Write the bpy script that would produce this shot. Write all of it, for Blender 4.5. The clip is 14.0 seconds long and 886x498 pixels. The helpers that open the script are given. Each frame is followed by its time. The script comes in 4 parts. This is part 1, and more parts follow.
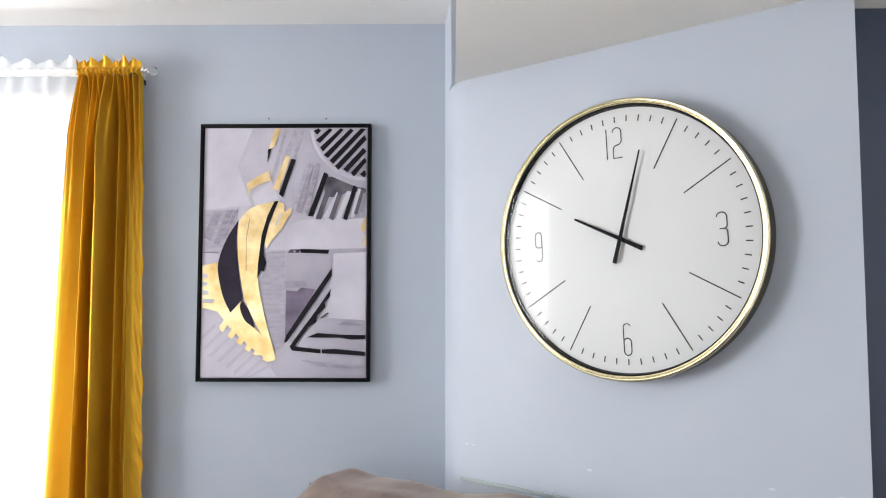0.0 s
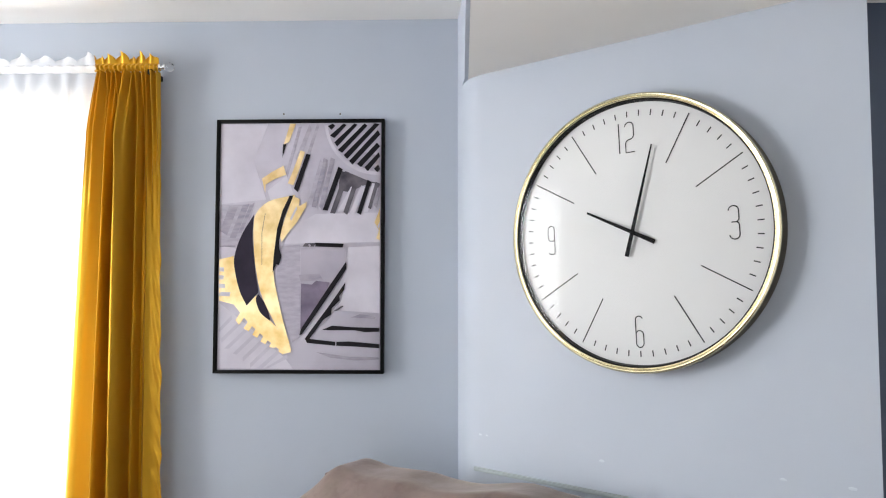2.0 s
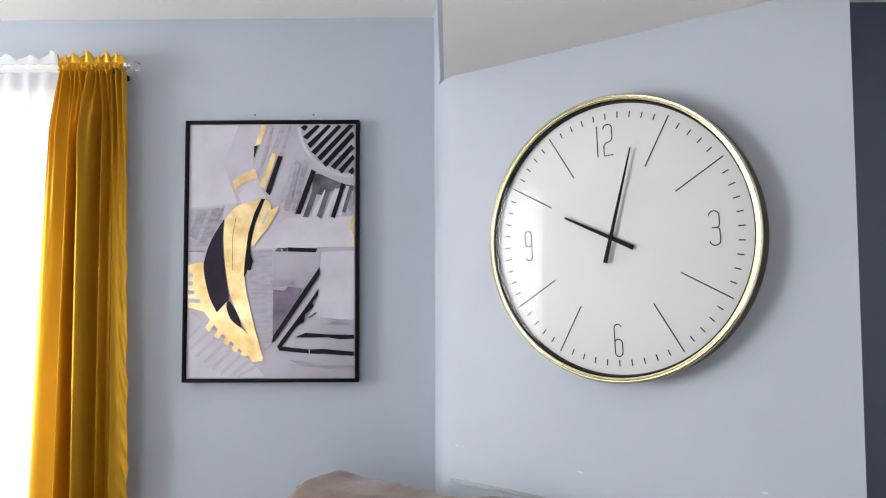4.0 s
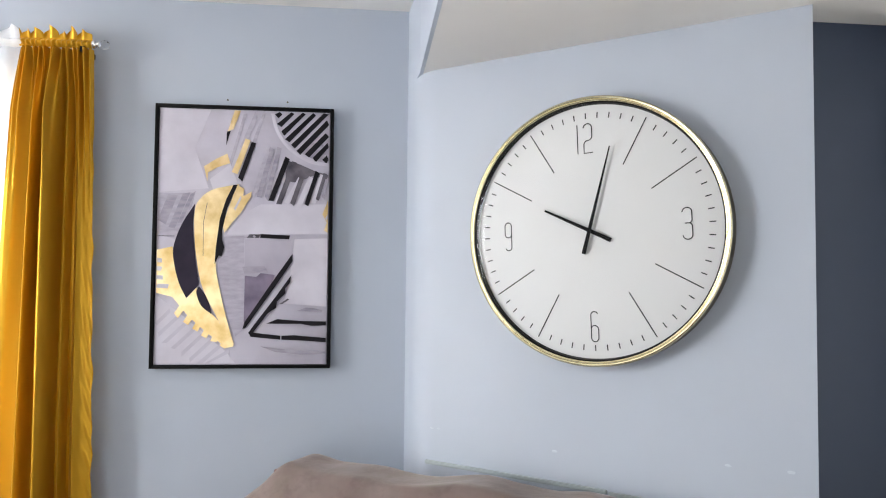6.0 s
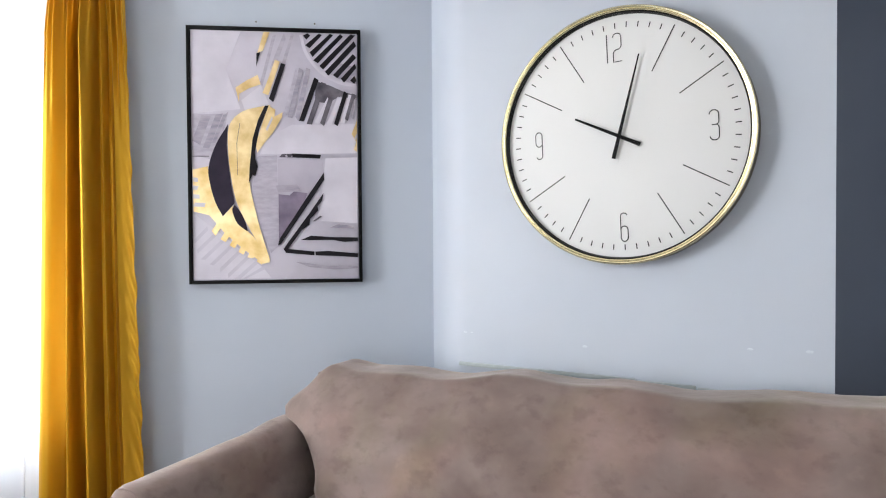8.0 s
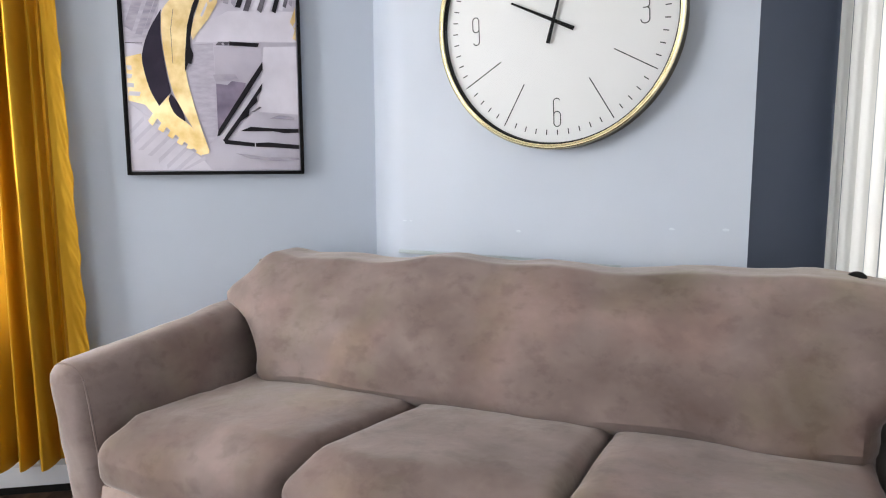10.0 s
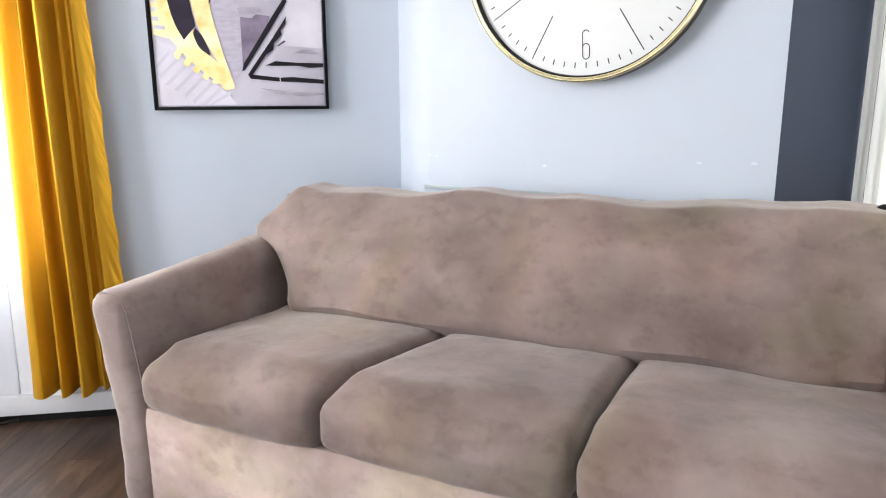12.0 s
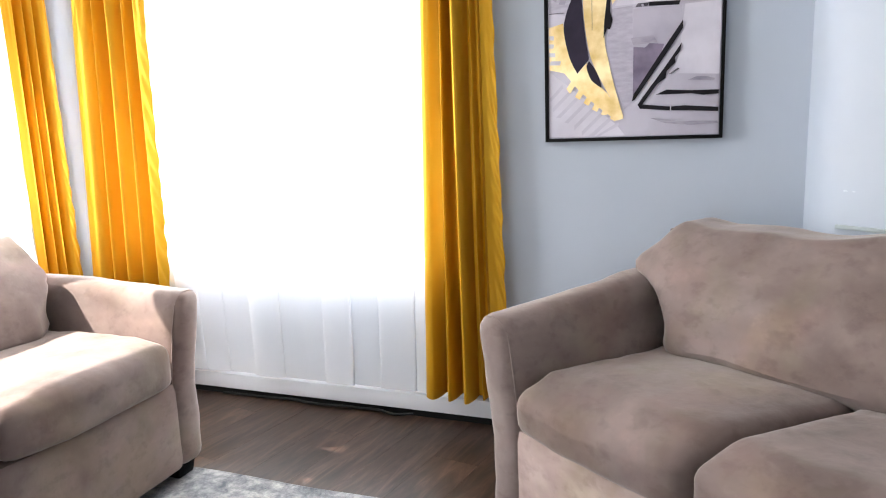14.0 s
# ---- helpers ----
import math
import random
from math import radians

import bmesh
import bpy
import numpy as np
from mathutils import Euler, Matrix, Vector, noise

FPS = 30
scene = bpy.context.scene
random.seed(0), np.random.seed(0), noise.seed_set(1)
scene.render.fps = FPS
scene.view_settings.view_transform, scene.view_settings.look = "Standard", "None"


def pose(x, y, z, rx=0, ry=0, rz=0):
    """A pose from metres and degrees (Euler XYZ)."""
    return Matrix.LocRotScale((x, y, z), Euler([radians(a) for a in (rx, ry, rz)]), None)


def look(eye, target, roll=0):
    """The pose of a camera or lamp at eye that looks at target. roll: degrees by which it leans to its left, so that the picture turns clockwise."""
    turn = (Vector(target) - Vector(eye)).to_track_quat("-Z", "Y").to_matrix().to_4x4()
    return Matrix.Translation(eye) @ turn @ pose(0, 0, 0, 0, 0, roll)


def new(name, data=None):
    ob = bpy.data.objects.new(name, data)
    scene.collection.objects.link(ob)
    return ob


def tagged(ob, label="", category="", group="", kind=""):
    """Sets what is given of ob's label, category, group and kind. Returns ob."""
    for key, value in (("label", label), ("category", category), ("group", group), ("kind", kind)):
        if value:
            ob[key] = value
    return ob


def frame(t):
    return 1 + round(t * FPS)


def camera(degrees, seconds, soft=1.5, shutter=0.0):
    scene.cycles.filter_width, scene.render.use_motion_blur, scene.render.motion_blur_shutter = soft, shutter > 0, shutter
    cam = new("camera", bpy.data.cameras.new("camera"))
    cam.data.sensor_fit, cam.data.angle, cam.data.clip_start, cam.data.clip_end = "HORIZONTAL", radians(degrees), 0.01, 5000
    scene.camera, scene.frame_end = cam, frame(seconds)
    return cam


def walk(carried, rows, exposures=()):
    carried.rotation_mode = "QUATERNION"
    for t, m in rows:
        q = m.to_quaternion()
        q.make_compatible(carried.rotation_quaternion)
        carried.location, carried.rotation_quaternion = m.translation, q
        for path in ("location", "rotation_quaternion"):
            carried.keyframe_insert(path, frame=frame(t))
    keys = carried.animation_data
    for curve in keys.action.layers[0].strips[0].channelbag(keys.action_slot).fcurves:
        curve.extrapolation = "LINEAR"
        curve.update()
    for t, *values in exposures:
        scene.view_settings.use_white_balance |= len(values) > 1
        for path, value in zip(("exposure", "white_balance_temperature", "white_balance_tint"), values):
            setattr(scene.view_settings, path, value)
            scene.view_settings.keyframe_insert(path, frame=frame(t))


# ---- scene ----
from mathutils import geometry

cam = camera(64.4, 14.0, soft=1.1)
PATH = [
    (0, (0.038, -0.064, 1.454), (0.01, 1.932, 1.58), 0.0),
    (0.5, (0.038, -0.069, 1.457), (0.007, 1.927, 1.584), -0.1),
    (1, (0.034, -0.08, 1.456), (-0.002, 1.916, 1.581), -0.1),
    (1.5, (0.031, -0.087, 1.452), (-0.004, 1.909, 1.573), 0.0),
    (2, (0.026, -0.091, 1.45), (-0.029, 1.905, 1.56), 0.0),
    (2.5, (0.026, -0.094, 1.447), (-0.048, 1.902, 1.551), -0.0),
    (3, (0.02, -0.093, 1.449), (-0.049, 1.903, 1.553), -0.0),
    (3.5, (0.039, -0.057, 1.46), (-0.016, 1.94, 1.565), -0.1),
    (4, (0.059, -0.028, 1.473), (0.043, 1.969, 1.58), -0.2),
    (4.2, (0.061, -0.024, 1.473), (0.073, 1.973, 1.588), -0.1),
    (6.5, (-0.219, -0.117, 1.447), (0.031, 1.866, 1.498), 0.1),
    (7, (-0.287, -0.14, 1.408), (-0.011, 1.84, 1.412), -0.4),
    (9.3, (-0.255, -0.204, 1.224), (-0.043, 1.779, 1.072), -0.3),
    (9.5, (-0.244, -0.21, 1.214), (-0.005, 1.766, 1.026), -0.3),
    (10, (-0.209, -0.233, 1.21), (0.138, 1.719, 0.946), -0.2),
    (10.5, (-0.204, -0.243, 1.189), (0.269, 1.674, 0.874), 0.1),
    (11, (-0.217, -0.249, 1.183), (0.261, 1.653, 0.792), 0.3),
    (11.5, (-0.234, -0.254, 1.186), (0.163, 1.656, 0.745), -0.1),
    (12, (-0.256, -0.257, 1.194), (0.049, 1.673, 0.765), -0.3),
    (12.5, (-0.268, -0.248, 1.207), (-0.081, 1.702, 0.803), -0.9),
    (13, (-0.236, -0.205, 1.217), (-0.161, 1.749, 0.801), -1.3),
    (13.5, (-0.259, -0.182, 1.227), (-0.637, 1.744, 0.847), -2.1),
    (14, (-0.29, -0.193, 1.237), (-0.995, 1.644, 0.879), -2.2),
]
EXPOSURES = [(0.0, 1.97), (2.0, 1.90), (4.2, 1.82), (7.0, 1.99), (9.5, 2.08), (10.5, 2.02), (11.0, 2.06), (11.6, 2.31), (12.5, 2.63), (13.2, 2.67), (14.0, 2.05)]
walk(cam, [(t, look(eye, target, roll)) for t, eye, target, roll in PATH], EXPOSURES)

# ---- world and light ----
world = bpy.data.worlds.new("sky")
scene.world = world
world.use_nodes = True
wn, wl = world.node_tree.nodes, world.node_tree.links
sky = wn.new("ShaderNodeTexSky")
sky.sky_type, sky.sun_disc = "NISHITA", False
sky.sun_elevation, sky.sun_rotation = radians(49.2), radians(-111.8)
wl.new(sky.outputs[0], wn["Background"].inputs[0])
wn["Background"].inputs[1].default_value = 0.05


def window_light(name, centre, towards, wide, high, watts, colour=(1, 1, 1)):
    """Daylight that comes in through one opening."""
    lamp = bpy.data.lights.new(name, "AREA")
    lamp.shape, lamp.size, lamp.size_y, lamp.energy, lamp.color = "RECTANGLE", wide, high, watts, colour
    ob = new(name, lamp)
    ob.matrix_world = look(centre, towards)
    return ob


sun = bpy.data.lights.new("sun", "SUN")
sun.energy, sun.angle, sun.color = 5.0, radians(0.5), (1.0, 0.95, 0.87)
new("sun", sun).matrix_world = look((-6.0, -2.4, 7.5), (0, 0, 0))
window_light("north_window_daylight", (-2.03, 2.66, 1.10), (-2.03, 0, 1.6), 2.3, 1.0, 50, (0.95, 0.98, 1.0))
window_light("west_window_daylight", (-3.60, 1.28, 1.45), (0, 1.1, 1.3), 1.9, 2.0, 55, (0.97, 0.985, 1.0))
window_light("east_door_daylight", (1.66, 1.05, 1.1), (-2, 0.9, 1.0), 1.0, 2.0, 4.6, (1.0, 0.98, 0.95))
# Added fill from the unseen rear, to brighten seat fronts and walls.
window_light("added_south_fill", (-2.3, -3.10, 0.95), (-0.9, 2, 0.6), 1.8, 1.8, 8, (1.0, 0.98, 0.95))

# ---- materials ----


def material(name, colour=(0.5, 0.5, 0.5), rough=0.6, metal=0.0):
    m = bpy.data.materials.new(name)
    m.use_nodes = True
    b = m.node_tree.nodes["Principled BSDF"]
    b.inputs["Base Color"].default_value = (*colour, 1)
    b.inputs["Roughness"].default_value = rough
    b.inputs["Metallic"].default_value = metal
    return m, m.node_tree.nodes, m.node_tree.links, b


def noise_ramp(n, l, scale, stops, detail=5.0, stretch=(1, 1, 1), coords="Object", rough=0.55, distort=0.0):
    """A noise run through a colour ramp; gives the ramp's colour socket and the noise's value socket."""
    tc, mp = n.new("ShaderNodeTexCoord"), n.new("ShaderNodeMapping")
    mp.inputs["Scale"].default_value = stretch
    nz, rp = n.new("ShaderNodeTexNoise"), n.new("ShaderNodeValToRGB")
    nz.inputs["Scale"].default_value, nz.inputs["Detail"].default_value = scale, detail
    nz.inputs["Roughness"].default_value, nz.inputs["Distortion"].default_value = rough, distort
    l.new(tc.outputs[coords], mp.inputs[0])
    l.new(mp.outputs[0], nz.inputs["Vector"])
    l.new(nz.outputs["Fac"], rp.inputs[0])
    els = rp.color_ramp.elements
    for k, (pos, col) in enumerate(stops):
        e = els[k] if k < 2 else els.new(pos)
        e.position, e.color = pos, (*col, 1)
    return rp.outputs[0], nz.outputs["Fac"]


def mix(n, l, a, b, fac, kind="MIX"):
    mx = n.new("ShaderNodeMix")
    mx.data_type, mx.blend_type = "RGBA", kind
    for sock, v in ((mx.inputs[0], fac), (mx.inputs[6], a), (mx.inputs[7], b)):
        if isinstance(v, (int, float)):
            sock.default_value = v
        elif isinstance(v, tuple):
            sock.default_value = (*v, 1)
        else:
            l.new(v, sock)
    return mx.outputs[2]


def bump(n, l, b, height, strength=0.2, distance=0.002, after=None):
    bp = n.new("ShaderNodeBump")
    bp.inputs["Strength"].default_value, bp.inputs["Distance"].default_value = strength, distance
    l.new(height, bp.inputs["Height"])
    if after:
        l.new(after, bp.inputs["Normal"])
    l.new(bp.outputs[0], b.inputs["Normal"])
    return bp.outputs[0]


def paint(name, light, dark, rough=0.55):
    """Rolled wall paint: a broad unevenness, small scuffs and the roller's orange peel."""
    m, n, l, b = material(name, light, rough)
    broad, _ = noise_ramp(n, l, 1.3, [(0.35, dark), (0.65, light)], 4)
    scuff, _ = noise_ramp(n, l, 5.0, [(0.25, (0.96, 0.96, 0.96)), (0.6, (1, 1, 1))], 6)
    l.new(mix(n, l, broad, scuff, 0.5, "MULTIPLY"), b.inputs["Base Color"])
    _, peel = noise_ramp(n, l, 220.0, [(0, (0, 0, 0)), (1, (1, 1, 1))], 2)
    bump(n, l, b, peel, 0.12, 0.001)
    return m


WALL = paint("blue_grey_wall_paint", (0.478, 0.523, 0.596), (0.449, 0.493, 0.566))
# Same finish as WALL in a much darker, bluer colour, for the narrow return.
SLATE = paint("dark_slate_wall_tone", (0.056, 0.075, 0.124), (0.047, 0.064, 0.108))
CEILING = paint("ceiling_paint", (0.86, 0.84, 0.81), (0.83, 0.81, 0.78), 0.8)
TRIM = paint("white_trim_paint", (0.78, 0.79, 0.82), (0.72, 0.73, 0.77), 0.4)


def velour(name, tone=1.0):
    """Brushed taupe suede: the pile lies in lighter and darker strokes, with rubbed ruddy and grey places."""
    m, n, l, b = material(name, (0.2, 0.15, 0.13), 0.85)
    brush, _ = noise_ramp(n, l, 2.2, [(0.32, (0.150, 0.111, 0.098)), (0.5, (0.215, 0.164, 0.145)), (0.68, (0.290, 0.231, 0.206))], 5, (1, 1, 1.2), distort=0.15)
    smudge, _ = noise_ramp(n, l, 5.5, [(0.34, (0.72, 0.68, 0.66)), (0.50, (0.98, 0.98, 0.98)), (0.58, (1, 1, 1)), (0.68, (1.22, 1.21, 1.20))], 7, (1.0, 0.8, 1.2), rough=0.5, distort=0.3)
    strokes, _ = noise_ramp(n, l, 16.0, [(0.36, (0.76, 0.74, 0.73)), (0.47, (1, 1, 1)), (0.62, (1.0, 1.0, 1.0)), (0.72, (1.18, 1.17, 1.16))], 8, (0.9, 1, 1.2), rough=0.6, distort=0.15)
    ruddy, _ = noise_ramp(n, l, 3.1, [(0.47, (1, 1, 1)), (0.62, (1.02, 0.925, 0.905))], 4)
    olive, _ = noise_ramp(n, l, 2.7, [(0.48, (1, 1, 1)), (0.64, (0.94, 0.98, 0.86))], 4, (1.3, 1, 1))
    c = mix(n, l, brush, smudge, 0.65, "MULTIPLY")
    c = mix(n, l, c, strokes, 0.6, "MULTIPLY")
    c = mix(n, l, c, olive, 1.0, "MULTIPLY")
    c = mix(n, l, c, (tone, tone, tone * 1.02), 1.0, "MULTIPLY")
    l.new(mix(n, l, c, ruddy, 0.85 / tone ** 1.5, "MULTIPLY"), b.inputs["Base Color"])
    b.inputs["Sheen Weight"].default_value = 0.42
    b.inputs["Sheen Roughness"].default_value = 0.4
    b.inputs["Sheen Tint"].default_value = (0.95, 0.90, 0.87, 1)
    b.inputs["Specular IOR Level"].default_value = 0.15
    _, fold = noise_ramp(n, l, 6.0, [(0, (0, 0, 0)), (1, (1, 1, 1))], 4, (1.0, 1.0, 0.8), distort=0.25)
    first = bump(n, l, b, fold, 0.45, 0.014)
    _, nap = noise_ramp(n, l, 420.0, [(0, (0, 0, 0)), (1, (1, 1, 1))], 2)
    bump(n, l, b, nap, 0.25, 0.001, first)
    return m


VELOUR = velour("taupe_velour")
# Lit copy of the velour: the base's brighter light is put into its colour.
LIT_VELOUR = velour("lit_taupe_velour", 2.1)


def cloth(name, light, dark, through_part, gap=0.0, sheen=0.0, rough=0.6, satin=0.0):
    """Hanging cloth that lets a part of the daylight through."""
    m, n, l, b = material(name, light, rough)
    col, _ = noise_ramp(n, l, 3.0, [(0.35, dark), (0.65, light)], 5, (1, 1, 0.35))
    _, weave = noise_ramp(n, l, 500.0, [(0, (0, 0, 0)), (1, (1, 1, 1))], 2)
    l.new(col, b.inputs["Base Color"])
    b.inputs["Sheen Weight"].default_value = sheen
    b.inputs["Metallic"].default_value = satin
    b.inputs["Specular IOR Level"].default_value = 0.5
    b.inputs["Specular Tint"].default_value = (*[min(1.0, 0.25 + 1.7 * k) for k in light], 1)
    bump(n, l, b, weave, 0.15, 0.001)
    tr, mx, out = n.new("ShaderNodeBsdfTranslucent"), n.new("ShaderNodeMixShader"), n["Material Output"]
    l.new(col, tr.inputs[0])
    mx.inputs[0].default_value = through_part
    l.new(b.outputs[0], mx.inputs[1])
    l.new(tr.outputs[0], mx.inputs[2])
    last = mx
    if gap:
        tp, mg = n.new("ShaderNodeBsdfTransparent"), n.new("ShaderNodeMixShader")
        mg.inputs[0].default_value = gap
        l.new(mx.outputs[0], mg.inputs[1])
        l.new(tp.outputs[0], mg.inputs[2])
        last = mg
    l.new(last.outputs[0], out.inputs[0])
    return m


GOLD_CLOTH = cloth("mustard_satin", (0.68, 0.365, 0.030), (0.56, 0.292, 0.020), 0.09, sheen=0.0, rough=0.33, satin=0.42)
SHEER = cloth("white_voile", (0.92, 0.93, 0.95), (0.88, 0.89, 0.92), 0.34, gap=0.46)
SHEER_HEADING = cloth("doubled_voile", (0.92, 0.93, 0.95), (0.88, 0.89, 0.92), 0.40, gap=0.04)
BLIND_CLOTH = cloth("cream_blind_cloth", (0.80, 0.74, 0.60), (0.76, 0.70, 0.56), 0.08)
SLAT = cloth("white_vinyl_slat", (0.86, 0.85, 0.82), (0.83, 0.82, 0.79), 0.62, rough=0.45)


def metal(name, colour, rough, wear=0.04):
    m, n, l, b = material(name, colour, rough, 1.0)
    col, fac = noise_ramp(n, l, 40.0, [(0.3, tuple(c * (1 - wear * 3) for c in colour)), (0.7, colour)], 4)
    l.new(col, b.inputs["Base Color"])
    return m


CHAMPAGNE = metal("champagne_gold_metal", (0.74, 0.665, 0.44), 0.24)
# Rim side's shade is put into this dark bronze; nail heads share it.
RIM_SHADE_NAIL_METAL = metal("rim_shade_and_nail_metal", (0.13, 0.108, 0.07), 0.45)
STEEL = metal("brushed_nickel", (0.72, 0.72, 0.72), 0.25)
BLACK = material("satin_black", (0.003, 0.003, 0.0035), 0.5)[0]
BLACK.node_tree.nodes["Principled BSDF"].inputs["Specular IOR Level"].default_value = 0.12
INK = material("dial_ink", (0.02, 0.02, 0.022), 0.6)[0]
DIAL = material("white_dial", (0.75, 0.75, 0.745), 0.5)[0]
PLASTIC = material("black_rubber", (0.006, 0.006, 0.006), 0.6)[0]
PLASTIC.node_tree.nodes["Principled BSDF"].inputs["Specular IOR Level"].default_value = 0.2
PATCH = paint("white_filler", (0.60, 0.645, 0.70), (0.55, 0.60, 0.66), 0.8)
GREYGREEN = paint("worn_grey_green_trim", (0.46, 0.51, 0.52), (0.30, 0.34, 0.35), 0.6)

m, n, l, b = material("clear_glass", (1, 1, 1), 0.02)
b.inputs["Transmission Weight"].default_value, b.inputs["IOR"].default_value = 1.0, 1.45
GLASS = m


def thin_glass():
    m, n, l, b = material("clock_glass", (1, 1, 1), 0.03)
    tp, mx, fr = n.new("ShaderNodeBsdfTransparent"), n.new("ShaderNodeMixShader"), n.new("ShaderNodeFresnel")
    gl = n.new("ShaderNodeBsdfGlossy")
    gl.inputs["Roughness"].default_value = 0.03
    fr.inputs[0].default_value = 1.3
    l.new(fr.outputs[0], mx.inputs[0])
    l.new(tp.outputs[0], mx.inputs[1])
    l.new(gl.outputs[0], mx.inputs[2])
    l.new(mx.outputs[0], n["Material Output"].inputs[0])
    return m


CLOCK_GLASS = thin_glass()


def wood():
    m, n, l, b = material("dark_laminate", (0.07, 0.04, 0.027), 0.38)
    tone = n.new("ShaderNodeObjectInfo")
    rp = n.new("ShaderNodeValToRGB")
    for e, (p, c) in zip(rp.color_ramp.elements, ((0.0, (0.032, 0.0185, 0.0130)), (1.0, (0.050, 0.030, 0.0215)))):
        e.position, e.color = p, (*c, 1)
    l.new(tone.outputs["Random"], rp.inputs[0])
    grain, fac = noise_ramp(n, l, 4.0, [(0.36, (0.30, 0.27, 0.26)), (0.50, (0.95, 0.93, 0.9)), (0.66, (2.2, 2.1, 2.0))], 9, (0.7, 5.0, 1.0), rough=0.65, distort=1.2)
    b.inputs["Specular IOR Level"].default_value = 0.36
    l.new(mix(n, l, rp.outputs[0], grain, 0.85, "MULTIPLY"), b.inputs["Base Color"])
    bump(n, l, b, fac, 0.15, 0.001)
    return m


WOOD = wood()
JOINT = material("dark_floor_joint", (0.022, 0.013, 0.010), 0.7)[0]

m, n, l, b = material("grey_distressed_rug", (0.4, 0.4, 0.4), 0.95)
patt, _ = noise_ramp(n, l, 16.0, [(0.38, (0.13, 0.14, 0.16)), (0.50, (0.30, 0.30, 0.31)), (0.62, (0.52, 0.51, 0.50))], 12, rough=0.75, distort=0.2)
blot, _ = noise_ramp(n, l, 2.5, [(0.4, (0.7, 0.72, 0.75)), (0.6, (1, 1, 1))], 4)
l.new(mix(n, l, patt, blot, 0.7, "MULTIPLY"), b.inputs["Base Color"])
_, pile = noise_ramp(n, l, 300.0, [(0, (0, 0, 0)), (1, (1, 1, 1))], 2)
bump(n, l, b, pile, 0.5, 0.004)
RUG = m


def canvas_paint(name, light, dark, scale=7.0, rough=0.7, metal_part=0.0, stretch=(1, 1, 1)):
    m, n, l, b = material(name, light, rough, metal_part)
    col, fac = noise_ramp(n, l, scale, [(0.32, dark), (0.62, light)], 7, stretch)
    b.inputs["Specular IOR Level"].default_value = 0.2
    l.new(col, b.inputs["Base Color"])
    _, weave = noise_ramp(n, l, 350.0, [(0, (0, 0, 0)), (1, (1, 1, 1))], 2)
    bump(n, l, b, weave, 0.15, 0.001)
    return m


LILAC = canvas_paint("lilac_canvas", (0.56, 0.53, 0.61), (0.45, 0.42, 0.49), 5.0)
LILAC_PALE = canvas_paint("pale_canvas", (0.63, 0.60, 0.67), (0.53, 0.50, 0.57), 6.0)
LILAC_SHADE = canvas_paint("lilac_shade", (0.47, 0.44, 0.51), (0.38, 0.35, 0.42), 22.0, stretch=(1, 1, 3))
LILAC_GREY = canvas_paint("grey_brush", (0.40, 0.37, 0.43), (0.27, 0.25, 0.31), 14.0, stretch=(1, 1, 4))
HAZE = canvas_paint("lilac_haze", (0.46, 0.43, 0.50), (0.38, 0.35, 0.42), 6.0)
VIOLET = canvas_paint("violet_brush", (0.24, 0.20, 0.27), (0.12, 0.10, 0.15), 9.0)
CHARCOAL = canvas_paint("charcoal_brush", (0.16, 0.145, 0.17), (0.05, 0.045, 0.06), 16.0)
NAVY = canvas_paint("navy_black_paint", (0.030, 0.023, 0.042), (0.018, 0.014, 0.025), 9.0)
SOOT = canvas_paint("black_paint", (0.012, 0.010, 0.014), (0.006, 0.005, 0.008), 9.0)
LEAF = canvas_paint("gold_leaf", (0.92, 0.74, 0.44), (0.62, 0.42, 0.16), 11.0, 0.34, 0.9)

# ---- builders ----


def part(name, bm, mat, parent=None, label="", smooth=True):
    """Links a bmesh as one mesh object under a thing or a part."""
    bmesh.ops.recalc_face_normals(bm, faces=bm.faces)
    me = bpy.data.meshes.new(name)
    bm.to_mesh(me)
    bm.free()
    me.materials.append(mat)
    if smooth:
        me.polygons.foreach_set("use_smooth", [True] * len(me.polygons))
        me.set_sharp_from_angle(angle=radians(38))
    ob = new(name, me)
    ob.parent = parent
    if label:
        ob["label"] = label
    return ob


def thing(name, label, category, m=Matrix(), group="", kind=""):
    ob = new(name)
    ob.empty_display_size = 0.1
    ob.matrix_world = m
    return tagged(ob, label, category, group, kind)


def box(x0, x1, y0, y1, z0, z1, bevel=0.0, bm=None, segments=2):
    bm = bm or bmesh.new()
    made = bmesh.ops.create_cube(bm, size=1)["verts"]
    for v in made:
        v.co = Vector(((x0 + x1) / 2 + v.co.x * (x1 - x0), (y0 + y1) / 2 + v.co.y * (y1 - y0), (z0 + z1) / 2 + v.co.z * (z1 - z0)))
    if bevel:
        edges = list({e for v in made for e in v.link_edges})
        bmesh.ops.bevel(bm, geom=edges, offset=bevel, segments=segments, affect="EDGES", profile=0.5)
    return bm


def sheet(fn, nu, nv, closed_u=False):
    """A grid mesh of fn(u, v), u and v from 0 to 1."""
    bm = bmesh.new()
    rows = [[bm.verts.new(fn(i / nu, j / nv)) for i in range(nu + (0 if closed_u else 1))] for j in range(nv + 1)]
    for a, c in zip(rows, rows[1:]):
        for i in range(nu):
            k = (i + 1) % len(a)
            bm.faces.new((a[i], a[k], c[k], c[i]))
    return bm


